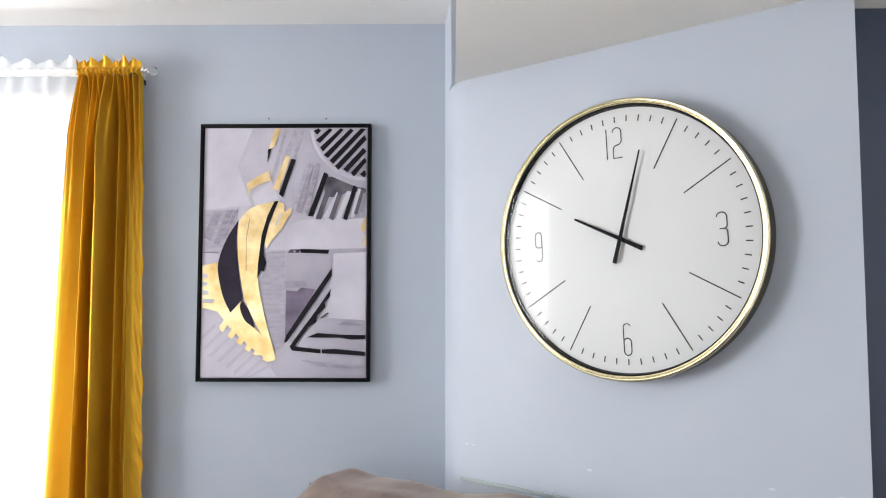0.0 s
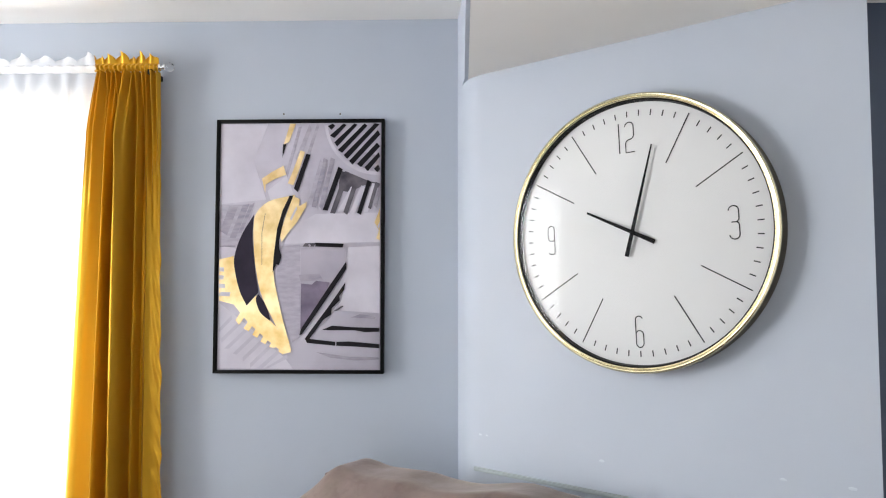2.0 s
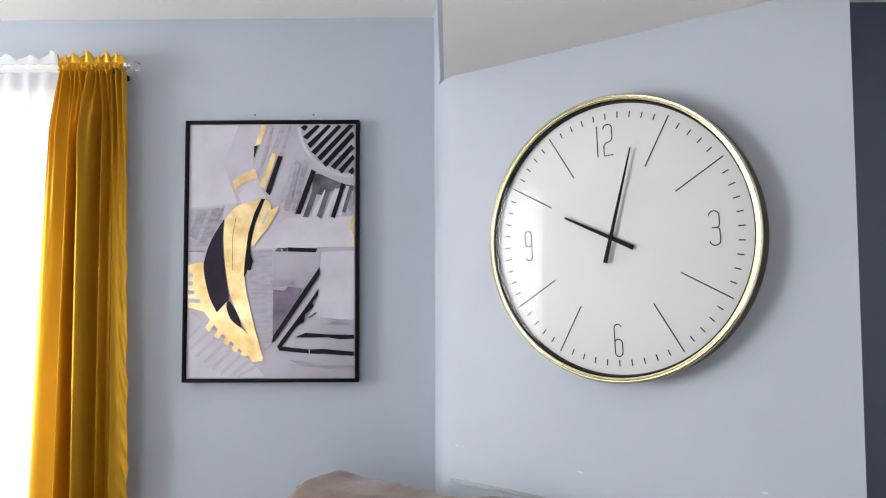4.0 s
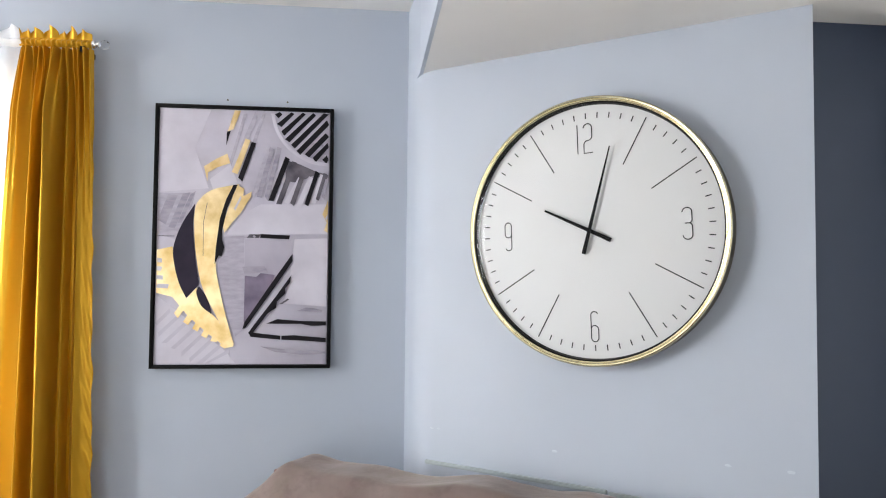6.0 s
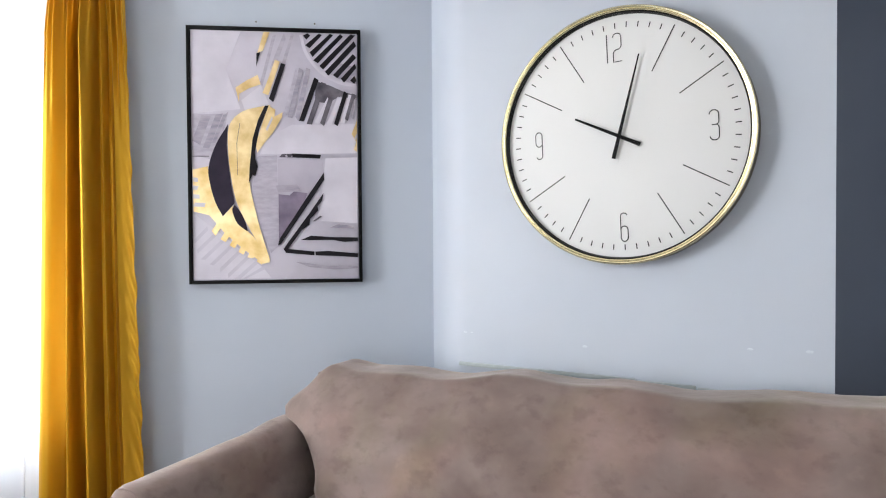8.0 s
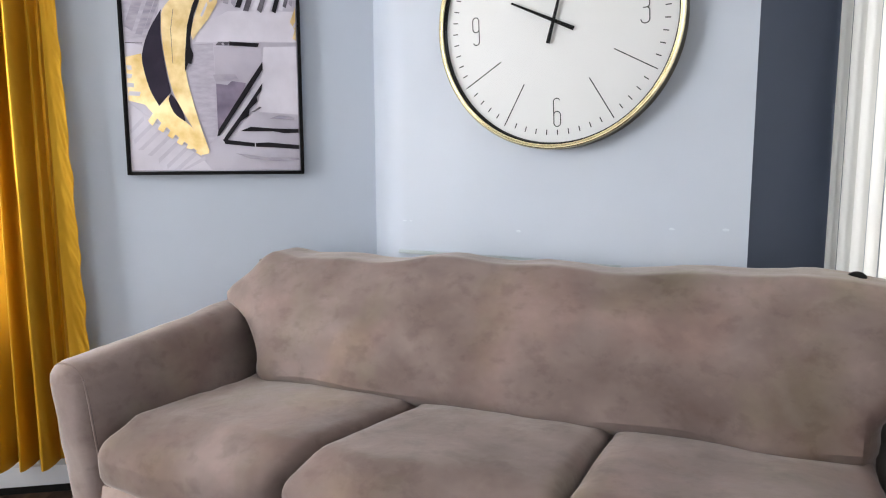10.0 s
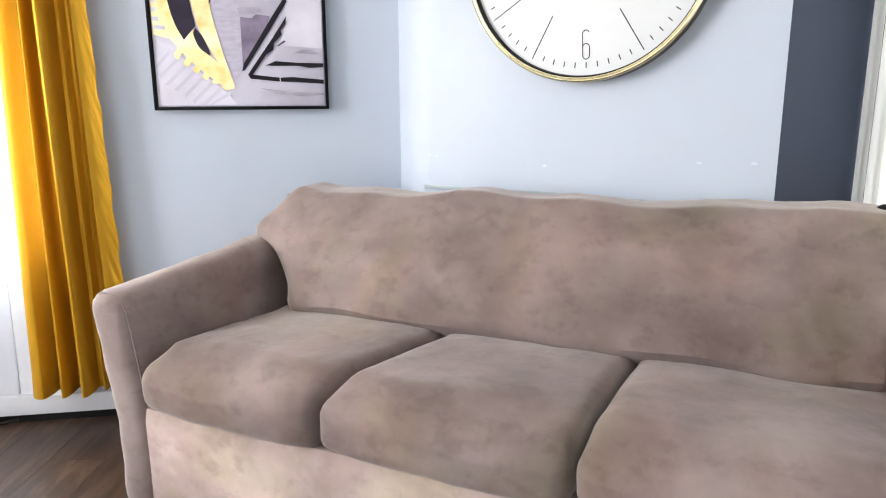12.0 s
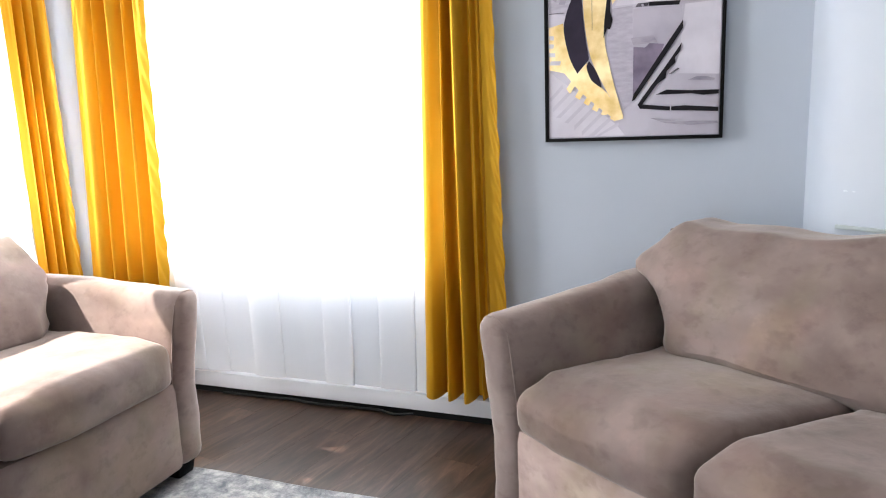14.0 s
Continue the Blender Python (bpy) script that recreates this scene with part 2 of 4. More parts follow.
def lathe(profile, n=96):
    """A ring or disc: profile of (radius, height) turned round z."""
    bm = bmesh.new()
    rings = [[bm.verts.new((r * math.cos(2 * math.pi * k / n), r * math.sin(2 * math.pi * k / n), h)) for k in range(n)] if r > 1e-6 else [bm.verts.new((0, 0, h))] for r, h in profile]
    for a, c in zip(rings, rings[1:]):
        for k in range(n):
            j = (k + 1) % n
            if len(a) == 1 and len(c) > 1:
                bm.faces.new((a[0], c[k], c[j]))
            elif len(c) == 1 and len(a) > 1:
                bm.faces.new((a[k], a[j], c[0]))
            elif len(a) > 1:
                bm.faces.new((a[k], a[j], c[j], c[k]))
    return bm


def tube(points, radius, n=8, bm=None):
    """A round bar that follows points."""
    bm = bm or bmesh.new()
    pts = [Vector(p) for p in points]
    rings = []
    for i, p in enumerate(pts):
        d = (pts[min(i + 1, len(pts) - 1)] - pts[max(i - 1, 0)]).normalized()
        side = d.cross(Vector((0, 0, 1)) if abs(d.z) < 0.9 else Vector((0, 1, 0))).normalized()
        up = side.cross(d)
        rings.append([bm.verts.new(p + radius * (side * math.cos(2 * math.pi * k / n) + up * math.sin(2 * math.pi * k / n))) for k in range(n)])
    for a, c in zip(rings, rings[1:]):
        for k in range(n):
            bm.faces.new((a[k], a[(k + 1) % n], c[(k + 1) % n], c[k]))
    bm.faces.new(rings[0][::-1])
    bm.faces.new(rings[-1])
    return bm


def smooth_line(points, steps=8):
    """A Catmull-Rom line through points."""
    pts = [Vector(p) for p in points]
    pts = [pts[0] * 2 - pts[1]] + pts + [pts[-1] * 2 - pts[-2]]
    out = []
    for a, p, q, d in zip(pts, pts[1:], pts[2:], pts[3:]):
        for k in range(steps):
            t = k / steps
            out.append(0.5 * (2 * p + (q - a) * t + (2 * a - 5 * p + 4 * q - d) * t * t + (3 * p - a - 3 * q + d) * t ** 3))
    return out + [pts[-2]]


def pillow(lo, hi, r, cells, shape):
    """A rounded, stuffed block between the corners lo and hi, each point then moved by shape(Vector)."""
    lo, hi = Vector(lo), Vector(hi)
    bm = bmesh.new()
    bmesh.ops.create_cube(bm, size=2)
    nx, ny, nz = cells
    for axis, n in enumerate((nx, ny, nz)):
        for k in range(1, n):
            no = Vector((0, 0, 0))
            no[axis] = 1
            bmesh.ops.bisect_plane(bm, geom=list(bm.verts) + list(bm.edges) + list(bm.faces), plane_co=no * (-1 + 2 * k / n), plane_no=no)
    half, mid = (hi - lo) / 2, (hi + lo) / 2
    for v in bm.verts:
        p = Vector((math.sin(v.co[i] * math.pi / 2) * 0.35 + v.co[i] * 0.65 for i in range(3)))
        p = Vector((p[i] * half[i] for i in range(3)))
        core = Vector((max(-half[i] + r, min(half[i] - r, p[i])) for i in range(3)))
        d = p - core
        if d.length > 1e-9:
            m = max(abs(c) for c in d)
            p = core + d.normalized() * m
        v.co = shape(p + mid)
    return bm


# ---- the room ----
WB = radians(-37.6)
S, N = Vector((math.cos(WB), math.sin(WB), 0)), Vector((-math.sin(WB), math.cos(WB), 0))
B0, B1 = Vector((0.034, 2.184, 0)), Vector((0.938, 1.487, 0))
YA, XW, XE, YS, HIGH, LOW = 2.455, -3.32, 1.38, -2.90, 2.44, 2.135


YD = 1.595


def wall(name, label, bm, mat=WALL, smooth=False):
    return tagged(part(name, bm, mat, smooth=smooth), label, "wall", kind="structure")


def wall_with_opening(axis, at, thick, a0, a1, z1, o0, o1, oz0, oz1):
    """A wall along x (axis 0) or y (axis 1), with one opening cut through."""
    bm = bmesh.new()
    for p, q, lo, hi in ((a0, o0, 0, z1), (o1, a1, 0, z1), (o0, o1, 0, oz0), (o0, o1, oz1, z1)):
        if hi - lo > 1e-4 and q - p > 1e-4:
            if axis == 0:
                box(p, q, at, at + thick, lo, hi, bm=bm)
            else:
                box(at, at + thick, p, q, lo, hi, bm=bm)
    return bm


wall("wall_north", "light blue-grey painted wall with a wide window", wall_with_opening(0, YA, 0.14, XW - 0.14, 0.010, HIGH, -3.08, -1.28, 0.62, 2.16))
wall("wall_west", "light blue-grey painted wall with a bright window", wall_with_opening(1, XW - 0.14, 0.14, YS, YA, HIGH, 0.30, 2.22, 0.62, 2.36))
wall("wall_east", "light blue-grey painted wall with a glazed door opening", wall_with_opening(1, XE, 0.14, YS, YD, LOW, 0.56, 1.52, 0.04, 2.06))
# its opening is added to let the rear fill lamp in
wall("wall_south", "light blue-grey painted wall behind the seating", wall_with_opening(0, YS - 0.14, 0.14, XW - 0.14, XE + 0.14, HIGH, -3.2, -0.8, 0.05, 2.1))


def prism(corners, z0, z1):
    bm = bmesh.new()
    low, top = [bm.verts.new((x, y, z0)) for x, y in corners], [bm.verts.new((x, y, z1)) for x, y in corners]
    bm.faces.new(low[::-1])
    bm.faces.new(top)
    for k in range(len(corners)):
        j = (k + 1) % len(corners)
        bm.faces.new((low[k], low[j], top[j], top[k]))
    return bm


# the plastered arris where the wall turns is softly rounded
arris_a, arris_b = B0 + (Vector((0.010, YA, 0)) - B0) * 0.40, B0 + S * 0.07
bend = [tuple((arris_a * (1 - f) ** 2 + B0 * 2 * f * (1 - f) + arris_b * f * f).xy) for f in [k / 12 for k in range(13)]]
wall("wall_diagonal", "light blue-grey diagonal wall with small white filler marks",
     prism([(0.010, YA + 0.14), (0.010, YA)] + bend + [(B1.x, B1.y), (B1.x + 0.012, B1.y + 0.12), (0.6, YA + 0.14)], 0, LOW), smooth=True)
wall("wall_return", "dark slate blue narrow wall", prism([(B1.x + 0.014, YD), (XE + 0.14, YD), (XE + 0.14, YD + 0.14), (B1.x + 0.014, YD + 0.14)], 0, LOW), SLATE)

tagged(part("ceiling", box(XW - 0.14, 0.036, YS - 0.14, YA + 0.14, HIGH, HIGH + 0.12), CEILING, smooth=False), "off-white flat painted ceiling", "ceiling", kind="structure")
tagged(part("ceiling_soffit", prism([(0.0222, YA + 0.14), (0.0222, YA), (B0.x + 0.0125, B0.y), (B0.x + 0.0125, YS - 0.14), (XE + 0.14, YS - 0.14), (XE + 0.14, YA + 0.14)], LOW, HIGH + 0.13), CEILING, smooth=False), "lowered off-white ceiling over the sofa wall", "ceiling", kind="structure")
wall("wall_fascia", "light blue-grey painted face of the lowered ceiling", prism([(0.0102, YA), (B0.x + 0.0005, B0.y), (B0.x + 0.0005, YS), (B0.x + 0.012, YS), (B0.x + 0.012, B0.y), (0.0217, YA)], LOW + 0.0005, HIGH))
floor = tagged(part("floor", box(XW - 0.14, XE + 0.14, YS - 0.14, YA + 0.14, -0.10, -0.008), JOINT, smooth=False), "dark brown wood plank floor", "floor", kind="structure")

# baseboard under the north window, standing proud of the wall
bb = tagged(part("baseboard", box(XW, 0.0, YA - 0.062, YA - 0.002, 0.030, 0.105, 0.006), TRIM), "white painted deep baseboard", "baseboard", kind="structure")
# black strip put in as the shadow line under the baseboard
part("toe_shadow", box(XW, 0.0, YA - 0.050, YA - 0.004, 0.0, 0.029), PLASTIC, bb, "black strip as the shadow line under the baseboard", smooth=False)


def window(name, label, axis, at, o0, o1, z0, z1, posts=None, rails=True):
    """A window frame with sashes and panes in an opening; posts: where the upright bars stand, else one in the middle."""
    w = thing(name, label, "window", kind="structure")

    def bar(nm, p, q, lo, hi, d0, d1, mat=TRIM, parent=w):
        bm = box(p, q, at + d0, at + d1, lo, hi, 0.003) if axis == 0 else box(at + d0, at + d1, p, q, lo, hi, 0.003)
        return part(nm, bm, mat, parent)

    posts = posts or [(o0 + o1) / 2]
    bar("window_frame", o0, o0 + 0.05, z0, z1, 0.03, 0.10)
    bar("window_frame", o1 - 0.05, o1, z0, z1, 0.03, 0.10)
    bar("window_frame", o0 + 0.05, o1 - 0.05, z1 - 0.05, z1, 0.03, 0.10)
    bar("window_sill", o0 + 0.05, o1 - 0.05, z0, z0 + 0.04, 0.0, 0.10)
    for mid in posts:
        bar("mullion", mid - 0.03, mid + 0.03, z0 + 0.04, z1 - 0.05, 0.04, 0.09)
    if rails:
        bar("sash_rail", o0 + 0.05, o1 - 0.05, (z0 + z1) / 2 - 0.02, (z0 + z1) / 2 + 0.02, 0.045, 0.08)
    ends = [o0 + 0.02] + posts + [o1 - 0.02]
    for p, q in [(a + 0.03, c - 0.03) for a, c in zip(ends, ends[1:])]:
        pane = bar("pane", p, q, z0 + 0.04, z1 - 0.05, 0.06, 0.064, CLOCK_GLASS)
        pane.visible_shadow = False
    return w


window("window_1", "white framed window behind sheer voile", 0, YA, -3.08, -1.28, 0.62, 2.16)
window("window_2", "white framed side window, overexposed by daylight", 1, XW - 0.14, 0.30, 2.22, 0.62, 2.36, [1.38], False)
# added frame round the opening of the rear fill lamp
window("added_rear_window", "added white framed window in the unseen rear wall", 0, YS - 0.14, -3.2, -0.8, 0.05, 2.1)
window("window_3", "white framed glazed door behind vertical slats", 1, XE, 0.56, 1.52, 0.04, 2.06)

# ---- curtains ----


def curtain(name, label, mat, x0t, x1t, x0b, x1b, y, z0, z1, folds, depth, seed, hem=True, m=Matrix(), edges=None, tall=None):
    """A gathered curtain on a rod pocket with a ruffled heading; folds keep on down to the hem."""
    rnd = random.Random(seed)
    ph = [rnd.uniform(0, 6.28) for _ in range(8)]
    c = thing(name, label, "curtain", m)

    def hang(u, v):
        """Wide pleats between narrow deep creases at the given edges, drawn into fine gathers at the rod."""
        z = z0 + (z1 - z0) * v
        ease = v
        gather = max(0.0, (v - 0.88) / 0.12) ** 1.4
        es = [e + (0.018 * math.sin(3.1 * v + ph[k % 8]) + 0.05 * v * (0.5 - e) if 0 < e < 1 else 0.0) for k, e in enumerate(edges)]
        k = max(i for i in range(len(es) - 1) if u >= es[i] - 1e-9)
        f = min(1.0, (u - es[k]) / (es[k + 1] - es[k]))
        first, last = k == 0, k == len(es) - 2
        side = abs(2 * f - 1) if not ((first and f < 0.5) or (last and f > 0.5)) else 0.35 * abs(2 * f - 1)
        wide = (es[k + 1] - es[k]) > 0.23
        flap = last and tall[k] < 0.5
        # a narrow recess lies between one pleat and the next
        side = min(1.0, side / (1 - 0.07 / (es[k + 1] - es[k])))
        out = math.sqrt(max(0.0, 1 - side ** (2.2 if wide else 1.8))) * tall[k]
        if flap:
            out = tall[k] * min(1.0, f / 0.25)
        inner = 0.07 * math.sin(9 * u + 2 * v + ph[4]) + 0.03 * math.sin(26 * u + 3 * v + ph[2])
        small = math.sin(2 * math.pi * 13 * u + ph[5]) + 0.6 * math.sin(2 * math.pi * 7.3 * u + ph[6])
        yy = y + depth * ((1 - gather) * (0.45 - 1.25 * out + inner) + 0.20 * small * max(0.0, (v - 0.70) / 0.30) ** 1.6)
        w = u
        x = (x0b + (x0t - x0b) * ease) * (1 - w) + (x1b + (x1t - x1b) * ease) * w
        # the stitched side hem puckers
        free = max(0.0, (u - 0.93) / 0.07)
        x += 0.0026 * free * (math.sin(95 * v + ph[6]) + math.sin(61 * v + ph[3])) * (1 - v) ** 0.5
        yy += 0.006 * min(1.0, max(0.0, (u - 0.86) / 0.10)) * (1 - v) * math.sin(120 * v + 55 * u + 2 * math.sin(17 * v) + ph[7])
        return Vector((x, yy, z))

    def place(u, v):
        if edges:
            return hang(u, v)
        z = z0 + (z1 - z0) * v
        w = u + 0.018 * math.sin(2 * math.pi * 2.1 * u + ph[0]) + 0.012 * math.sin(5 * v + 9 * u + ph[1])
        ease = v ** 0.8
        x = (x0b + (x0t - x0b) * ease) * (1 - w) + (x1b + (x1t - x1b) * ease) * w
        # broad folds that tighten into small gathers near the top
        gather = max(0.0, (v - 0.86) / 0.14)
        ang = math.pi * (folds * w + 0.10 * math.sin(2.0 * v + ph[3]) + 0.16 * math.sin(4 * math.pi * w + ph[2]))
        x -= (1 - gather) * 1.75 / (2 * math.pi * folds) * abs(x1b - x0b) * math.sin(2 * ang) * min(1.0, u * 8, (1 - u) * 8)
        cell = math.floor(ang / math.pi)
        tall = 0.62 + 0.38 * math.sin(cell * 2.3 + ph[4])
        big = abs(math.sin(ang)) ** 0.72 * tall
        mid = 0.12 * math.sin(2 * math.pi * folds * 1.3 * w + ph[4] + 2.5 * v)
        small = math.sin(2 * math.pi * folds * 2.2 * w + ph[5])
        yy = y + depth * ((1 - gather) * (0.18 - 1.15 * big + mid) + 0.26 * gather * small)
        # slight waviness at the free edges
        x += 0.006 * math.sin(38 * v + ph[6]) * (u > 0.97) * (1 - v) ** 0.7
        return Vector((x, yy, z))

    tall = tall or [1.0] * 8
    nu = 340 if edges else int(folds * 40)
    part("panel", sheet(place, nu, 110 if edges else 60), mat, c)
    top = z1

    def ruffle(u, v):
        p = place(u, 1.0)
        # uneven scallops: soft humps of varying width and height
        q = folds * 1.35 * u + 0.22 * math.sin(11 * u + ph[7]) + 0.13 * math.sin(27 * u + ph[2])
        hump = abs(math.sin(math.pi * q)) ** 0.55
        size = 0.55 + 0.45 * math.sin(math.floor(q) * 2.4 + ph[3])
        k = 1.6 * math.sin(2 * math.pi * q) * (0.5 + size)
        fine = math.sin(2 * math.pi * folds * 3.1 * u + ph[5])
        puff = math.sin(math.pi * min(v / 0.55, 1.0)) if v < 0.55 else 0.0
        lift = max(0.0, v - 0.55) / 0.45
        return Vector((p.x, y - 0.016 * puff - (0.026 if mat is SHEER else 0.0) * puff + 0.009 * k * lift + 0.004 * fine * puff, top + 0.050 * v + (0.034 * hump * (0.35 + 0.65 * size) - 0.008) * lift))

    part("ruffled_heading", sheet(ruffle, nu * 2, 12), SHEER_HEADING if mat is SHEER else mat, c)
    if hem:
        def fold_up(u, v):
            p = place(u, 0.0 + v * 0.035)
            return p + Vector((0, -0.0025, 0))
        part("hem", sheet(fold_up, nu, 3), mat, c)
    return c


YC = 2.365
curtain("curtain", "mustard gold satin curtain gathered on a rod", GOLD_CLOTH, -1.293, -1.062, -1.354, -1.010, YC, 0.125, 2.225, 4.6, 0.088, 3, edges=(0, 0.22, 0.40, 0.64, 0.76, 1), tall=(0.80, 0.90, 1.0, 0.45, 0.30))
curtain("curtain", "mustard gold satin curtain lit through by daylight", GOLD_CLOTH, -2.97, -2.57, -3.10, -2.615, YC, 0.125, 2.225, 4.8, 0.080, 8, edges=(0, 0.24, 0.40, 0.62, 0.78, 1))
curtain("sheer_curtain", "white sheer voile curtain glowing with daylight", SHEER, -2.80, -1.250, -2.74, -1.31, YC + 0.016, 0.125, 2.225, 11, 0.022, 5)
west = pose(XW + 0.09, 0, 0, 0, 0, 90)
curtain("curtain", "mustard gold satin curtain on the side window", GOLD_CLOTH, 2.13, 2.36, 2.14, 2.37, 0, 0.125, 2.225, 4.5, 0.045, 13, m=west, edges=(0, 0.3, 0.52, 0.74, 1))
# denser and widened to keep sun off the floor beyond the armchair
curtain("sheer_curtain", "dense white voile on the side window, widened to block sun", SHEER_HEADING, 1.40, 2.20, 1.40, 2.20, 0.055, 0.125, 2.215, 8, 0.018, 15, m=west)


def curtain_rod(label, m, length):
    """A rod along local x from 0, with a clear ball finial on a collar at each end and two brackets."""
    r = thing("curtain_rod", label, "curtain rod", m)
    part("rod", tube([(0, 0, 0), (length, 0, 0)], 0.008, 12), STEEL, r)
    for x, turn in ((length, 90), (0, -90)):
        bm = lathe([(0, 0), (0.013, 0), (0.013, 0.008), (0.007, 0.011), (0.007, 0.016), (0.011, 0.018), (0.011, 0.021), (0.006, 0.024)], 24)
        bm.transform(pose(x, 0, 0, 0, turn, 0))
        col = part("collar", bm, STEEL, r, "brushed nickel collar")
        bm = lathe([(0, 0.022), (0.008, 0.024), (0.014, 0.030), (0.0165, 0.038), (0.014, 0.047), (0.008, 0.052), (0, 0.054)], 24)
        bm.transform(pose(x, 0, 0, 0, turn, 0))
        part("finial", bm, GLASS, r, "clear faceted ball")
    for x in (0.03, length - 0.03):
        part("bracket", box(x - 0.008, x + 0.008, -0.012, 0.085, -0.028, -0.010, 0.002), BLACK, r, "small black bracket")
    return r


curtain_rod("thin nickel curtain rod with clear ball finials", pose(-3.08, YC, 2.240), 2.02)
curtain_rod("thin nickel curtain rod on the side window", pose(XW + 0.09, -0.16, 2.240, 0, 0, 90), 2.56)

shade = thing("roller_blind", "cream roller blind drawn up at the window head", "blind")
part("cloth", sheet(lambda u, v: Vector((-3.04 + 1.72 * u, YA - 0.006, 1.99 + 0.165 * v)), 8, 2), BLIND_CLOTH, shade)
part("bottom_bar", box(-3.04, -1.32, YA - 0.014, YA - 0.004, 1.975, 1.992, 0.003), TRIM, shade)
part("roller", tube([(-3.05, YA - 0.018, 2.165), (-1.31, YA - 0.018, 2.165)], 0.018, 12), TRIM, shade)

# ---- vertical slats of the glazed door ----
blind = thing("vertical_blind", "white vertical slat blind glowing with daylight", "blind")
part("headrail", box(1.226, 1.276, 0.48, 1.585, 2.07, 2.11, 0.004), TRIM, blind)


def slat_mesh():
    bm = sheet(lambda u, v: Vector(((u - 0.5) * 0.068, 0.005 * math.sin(math.pi * u), 0.05 + 2.0 * v)), 6, 2)
    return part("slat", bm, SLAT, blind)


first = slat_mesh()
first.matrix_basis = pose(1.250, 1.558, 0, 0, 0, 76)
for k in range(1, 21):
    o = new("slat", first.data)
    o.parent = blind
    o.matrix_basis = pose(1.250, 1.558 - 0.0505 * k, 0, 0, 0, 76 + random.uniform(-4, 4))

# ---- sofa and armchair ----


def upholstered(name, label, category, m, cushions, splay=None, rise=0.0, arm_rise=0.065, back_end=0.155, knot_at=None, skirt=None, front_slope=0.42):
    """A slip-covered seat: local x along it, -y to its front, the seat meets the back at y = 0. cushions: edges along x;
    splay: how far each of these edges runs outwards towards the front; rise: how much higher the back is at its far end;
    arm_rise: how far the arms climb to the back; back_end: how far the back runs past the last cushion; knot_at: place of the cover's bunched corner;
    skirt: material of the base; front_slope: how much the cushions fall off to the front."""
    t = thing(name, label, category, m)
    a0, a1 = cushions[0], cushions[-1]
    splay = splay or [0.0] * len(cushions)
    seed = Vector((a1 * 7.1, 3.3, 1.7))

    def crumple(p, big=0.010, small=0.003):
        return noise.noise_vector(p * 4.0 + seed) * big + noise.noise_vector(p * 15.0 + seed) * small

    def base(p):
        k = max(0.0, min(1.0, (a1 - p.x) / (a1 - a0)))
        q = Vector((p.x + splay[0] * k * min(0.0, p.y), p.y, p.z))
        return q + crumple(p, 0.004, 0.002)

    part("base", pillow((a0 - 0.02, -0.434, 0.06), (a1 + 0.02, 0.36, 0.389), 0.026, (16, 8, 6), base), skirt or VELOUR, t, "velour base with brighter light put into its colour" if skirt else "")

    def seat_shape(p, lo, hi, s0, s1):
        u, w = (p.x - lo) / (hi - lo) * 2 - 1, (p.y + 0.20) / 0.25
        crown = max(0.0, 1 - u ** 4) * max(0.0, 1 - min(1, w ** 4))
        top = max(0.0, min(1.0, (p.z - 0.46) / 0.06))
        z = p.z + 0.012 * crown * top - 0.006 * crown * (1 - top)
        y = p.y - 0.020 * max(0.0, 1 - u * u) * max(0.0, -w)
        # the front slopes down from a crease in the top, and has a soft lower lip
        z -= front_slope * max(0.0, -(p.y + 0.335 - 0.012 * math.sin(3 * u + lo * 7))) * top
        z -= 0.012 * max(0.0, -w) * (1 - top) * (0.5 + 0.5 * u)
        q = Vector((p.x + (s0 * (1 - u) / 2 + s1 * (1 + u) / 2) * min(0.0, y), y, z))
        return q + crumple(q, 0.007, 0.003)

    for (lo, s0), (hi, s1) in zip(zip(cushions, splay), list(zip(cushions, splay))[1:]):
        part("seat_cushion", pillow((lo + 0.003, -0.452, 0.390), (hi - 0.004, 0.12, 0.548), 0.036, (24, 36, 10), lambda p: seat_shape(p, lo, hi, s0, s1)), VELOUR, t)

    def back_shape(p):
        u = (p.x - a0) / (a1 - a0)
        k = min(1.0, max(0.0, (p.z - 0.52) / 0.36))
        y = 0.40 + (p.y - 0.40) * (1 - 0.46 * k ** 1.1)
        face = max(0.0, min(1.0, (0.2 - p.y) / 0.15))
        bulge = 0.035 * math.sin(math.pi * min(1, max(0, (p.z - 0.52) / 0.36))) * face
        sag = 0.010 * math.sin(p.x * 8.0 + 1.0) + 0.007 * math.sin(p.x * 19 + 2)
        z = p.z + k * sag * 0.7 + k * rise * u + 0.010 * math.exp(-((p.z - 0.56) / 0.04) ** 2) * math.sin(p.x * 13) * face * 0.6
        end = 1 if p.x > (a0 + a1) / 2 else -1
        gap = min(abs(p.x - (a0 - 0.11)), abs(p.x - (a1 + back_end)))
        near = max(0.0, 1 - gap / 0.20)
        low = max(0.0, min(1.0, (0.745 - p.z) / 0.14))
        x = p.x + end * near * ((0.050 if end < 0 else 0.020) * math.exp(-((p.z - 0.765) / 0.040) ** 2) - (0.105 if end < 0 else back_end - 0.015) * low ** 0.8 - (0.030 if end < 0 else 0.0) * max(0.0, (p.z - 0.80) / 0.1))
        y += 0.11 * near ** 1.5 * face * (0.4 + 0.6 * low)
        y += 0.045 * face * max(0.0, min(1.0, (0.553 - p.z) / 0.020))
        # the far end is cut back from an upright crease
        y += min(0.26, 2.6 * max(0.0, p.x - (a1 + back_end - 0.062))) * max(0.0, min(1.0, (p.z - 0.70) / 0.06)) * max(0.0, min(1.0, (0.36 - p.y) / 0.2))
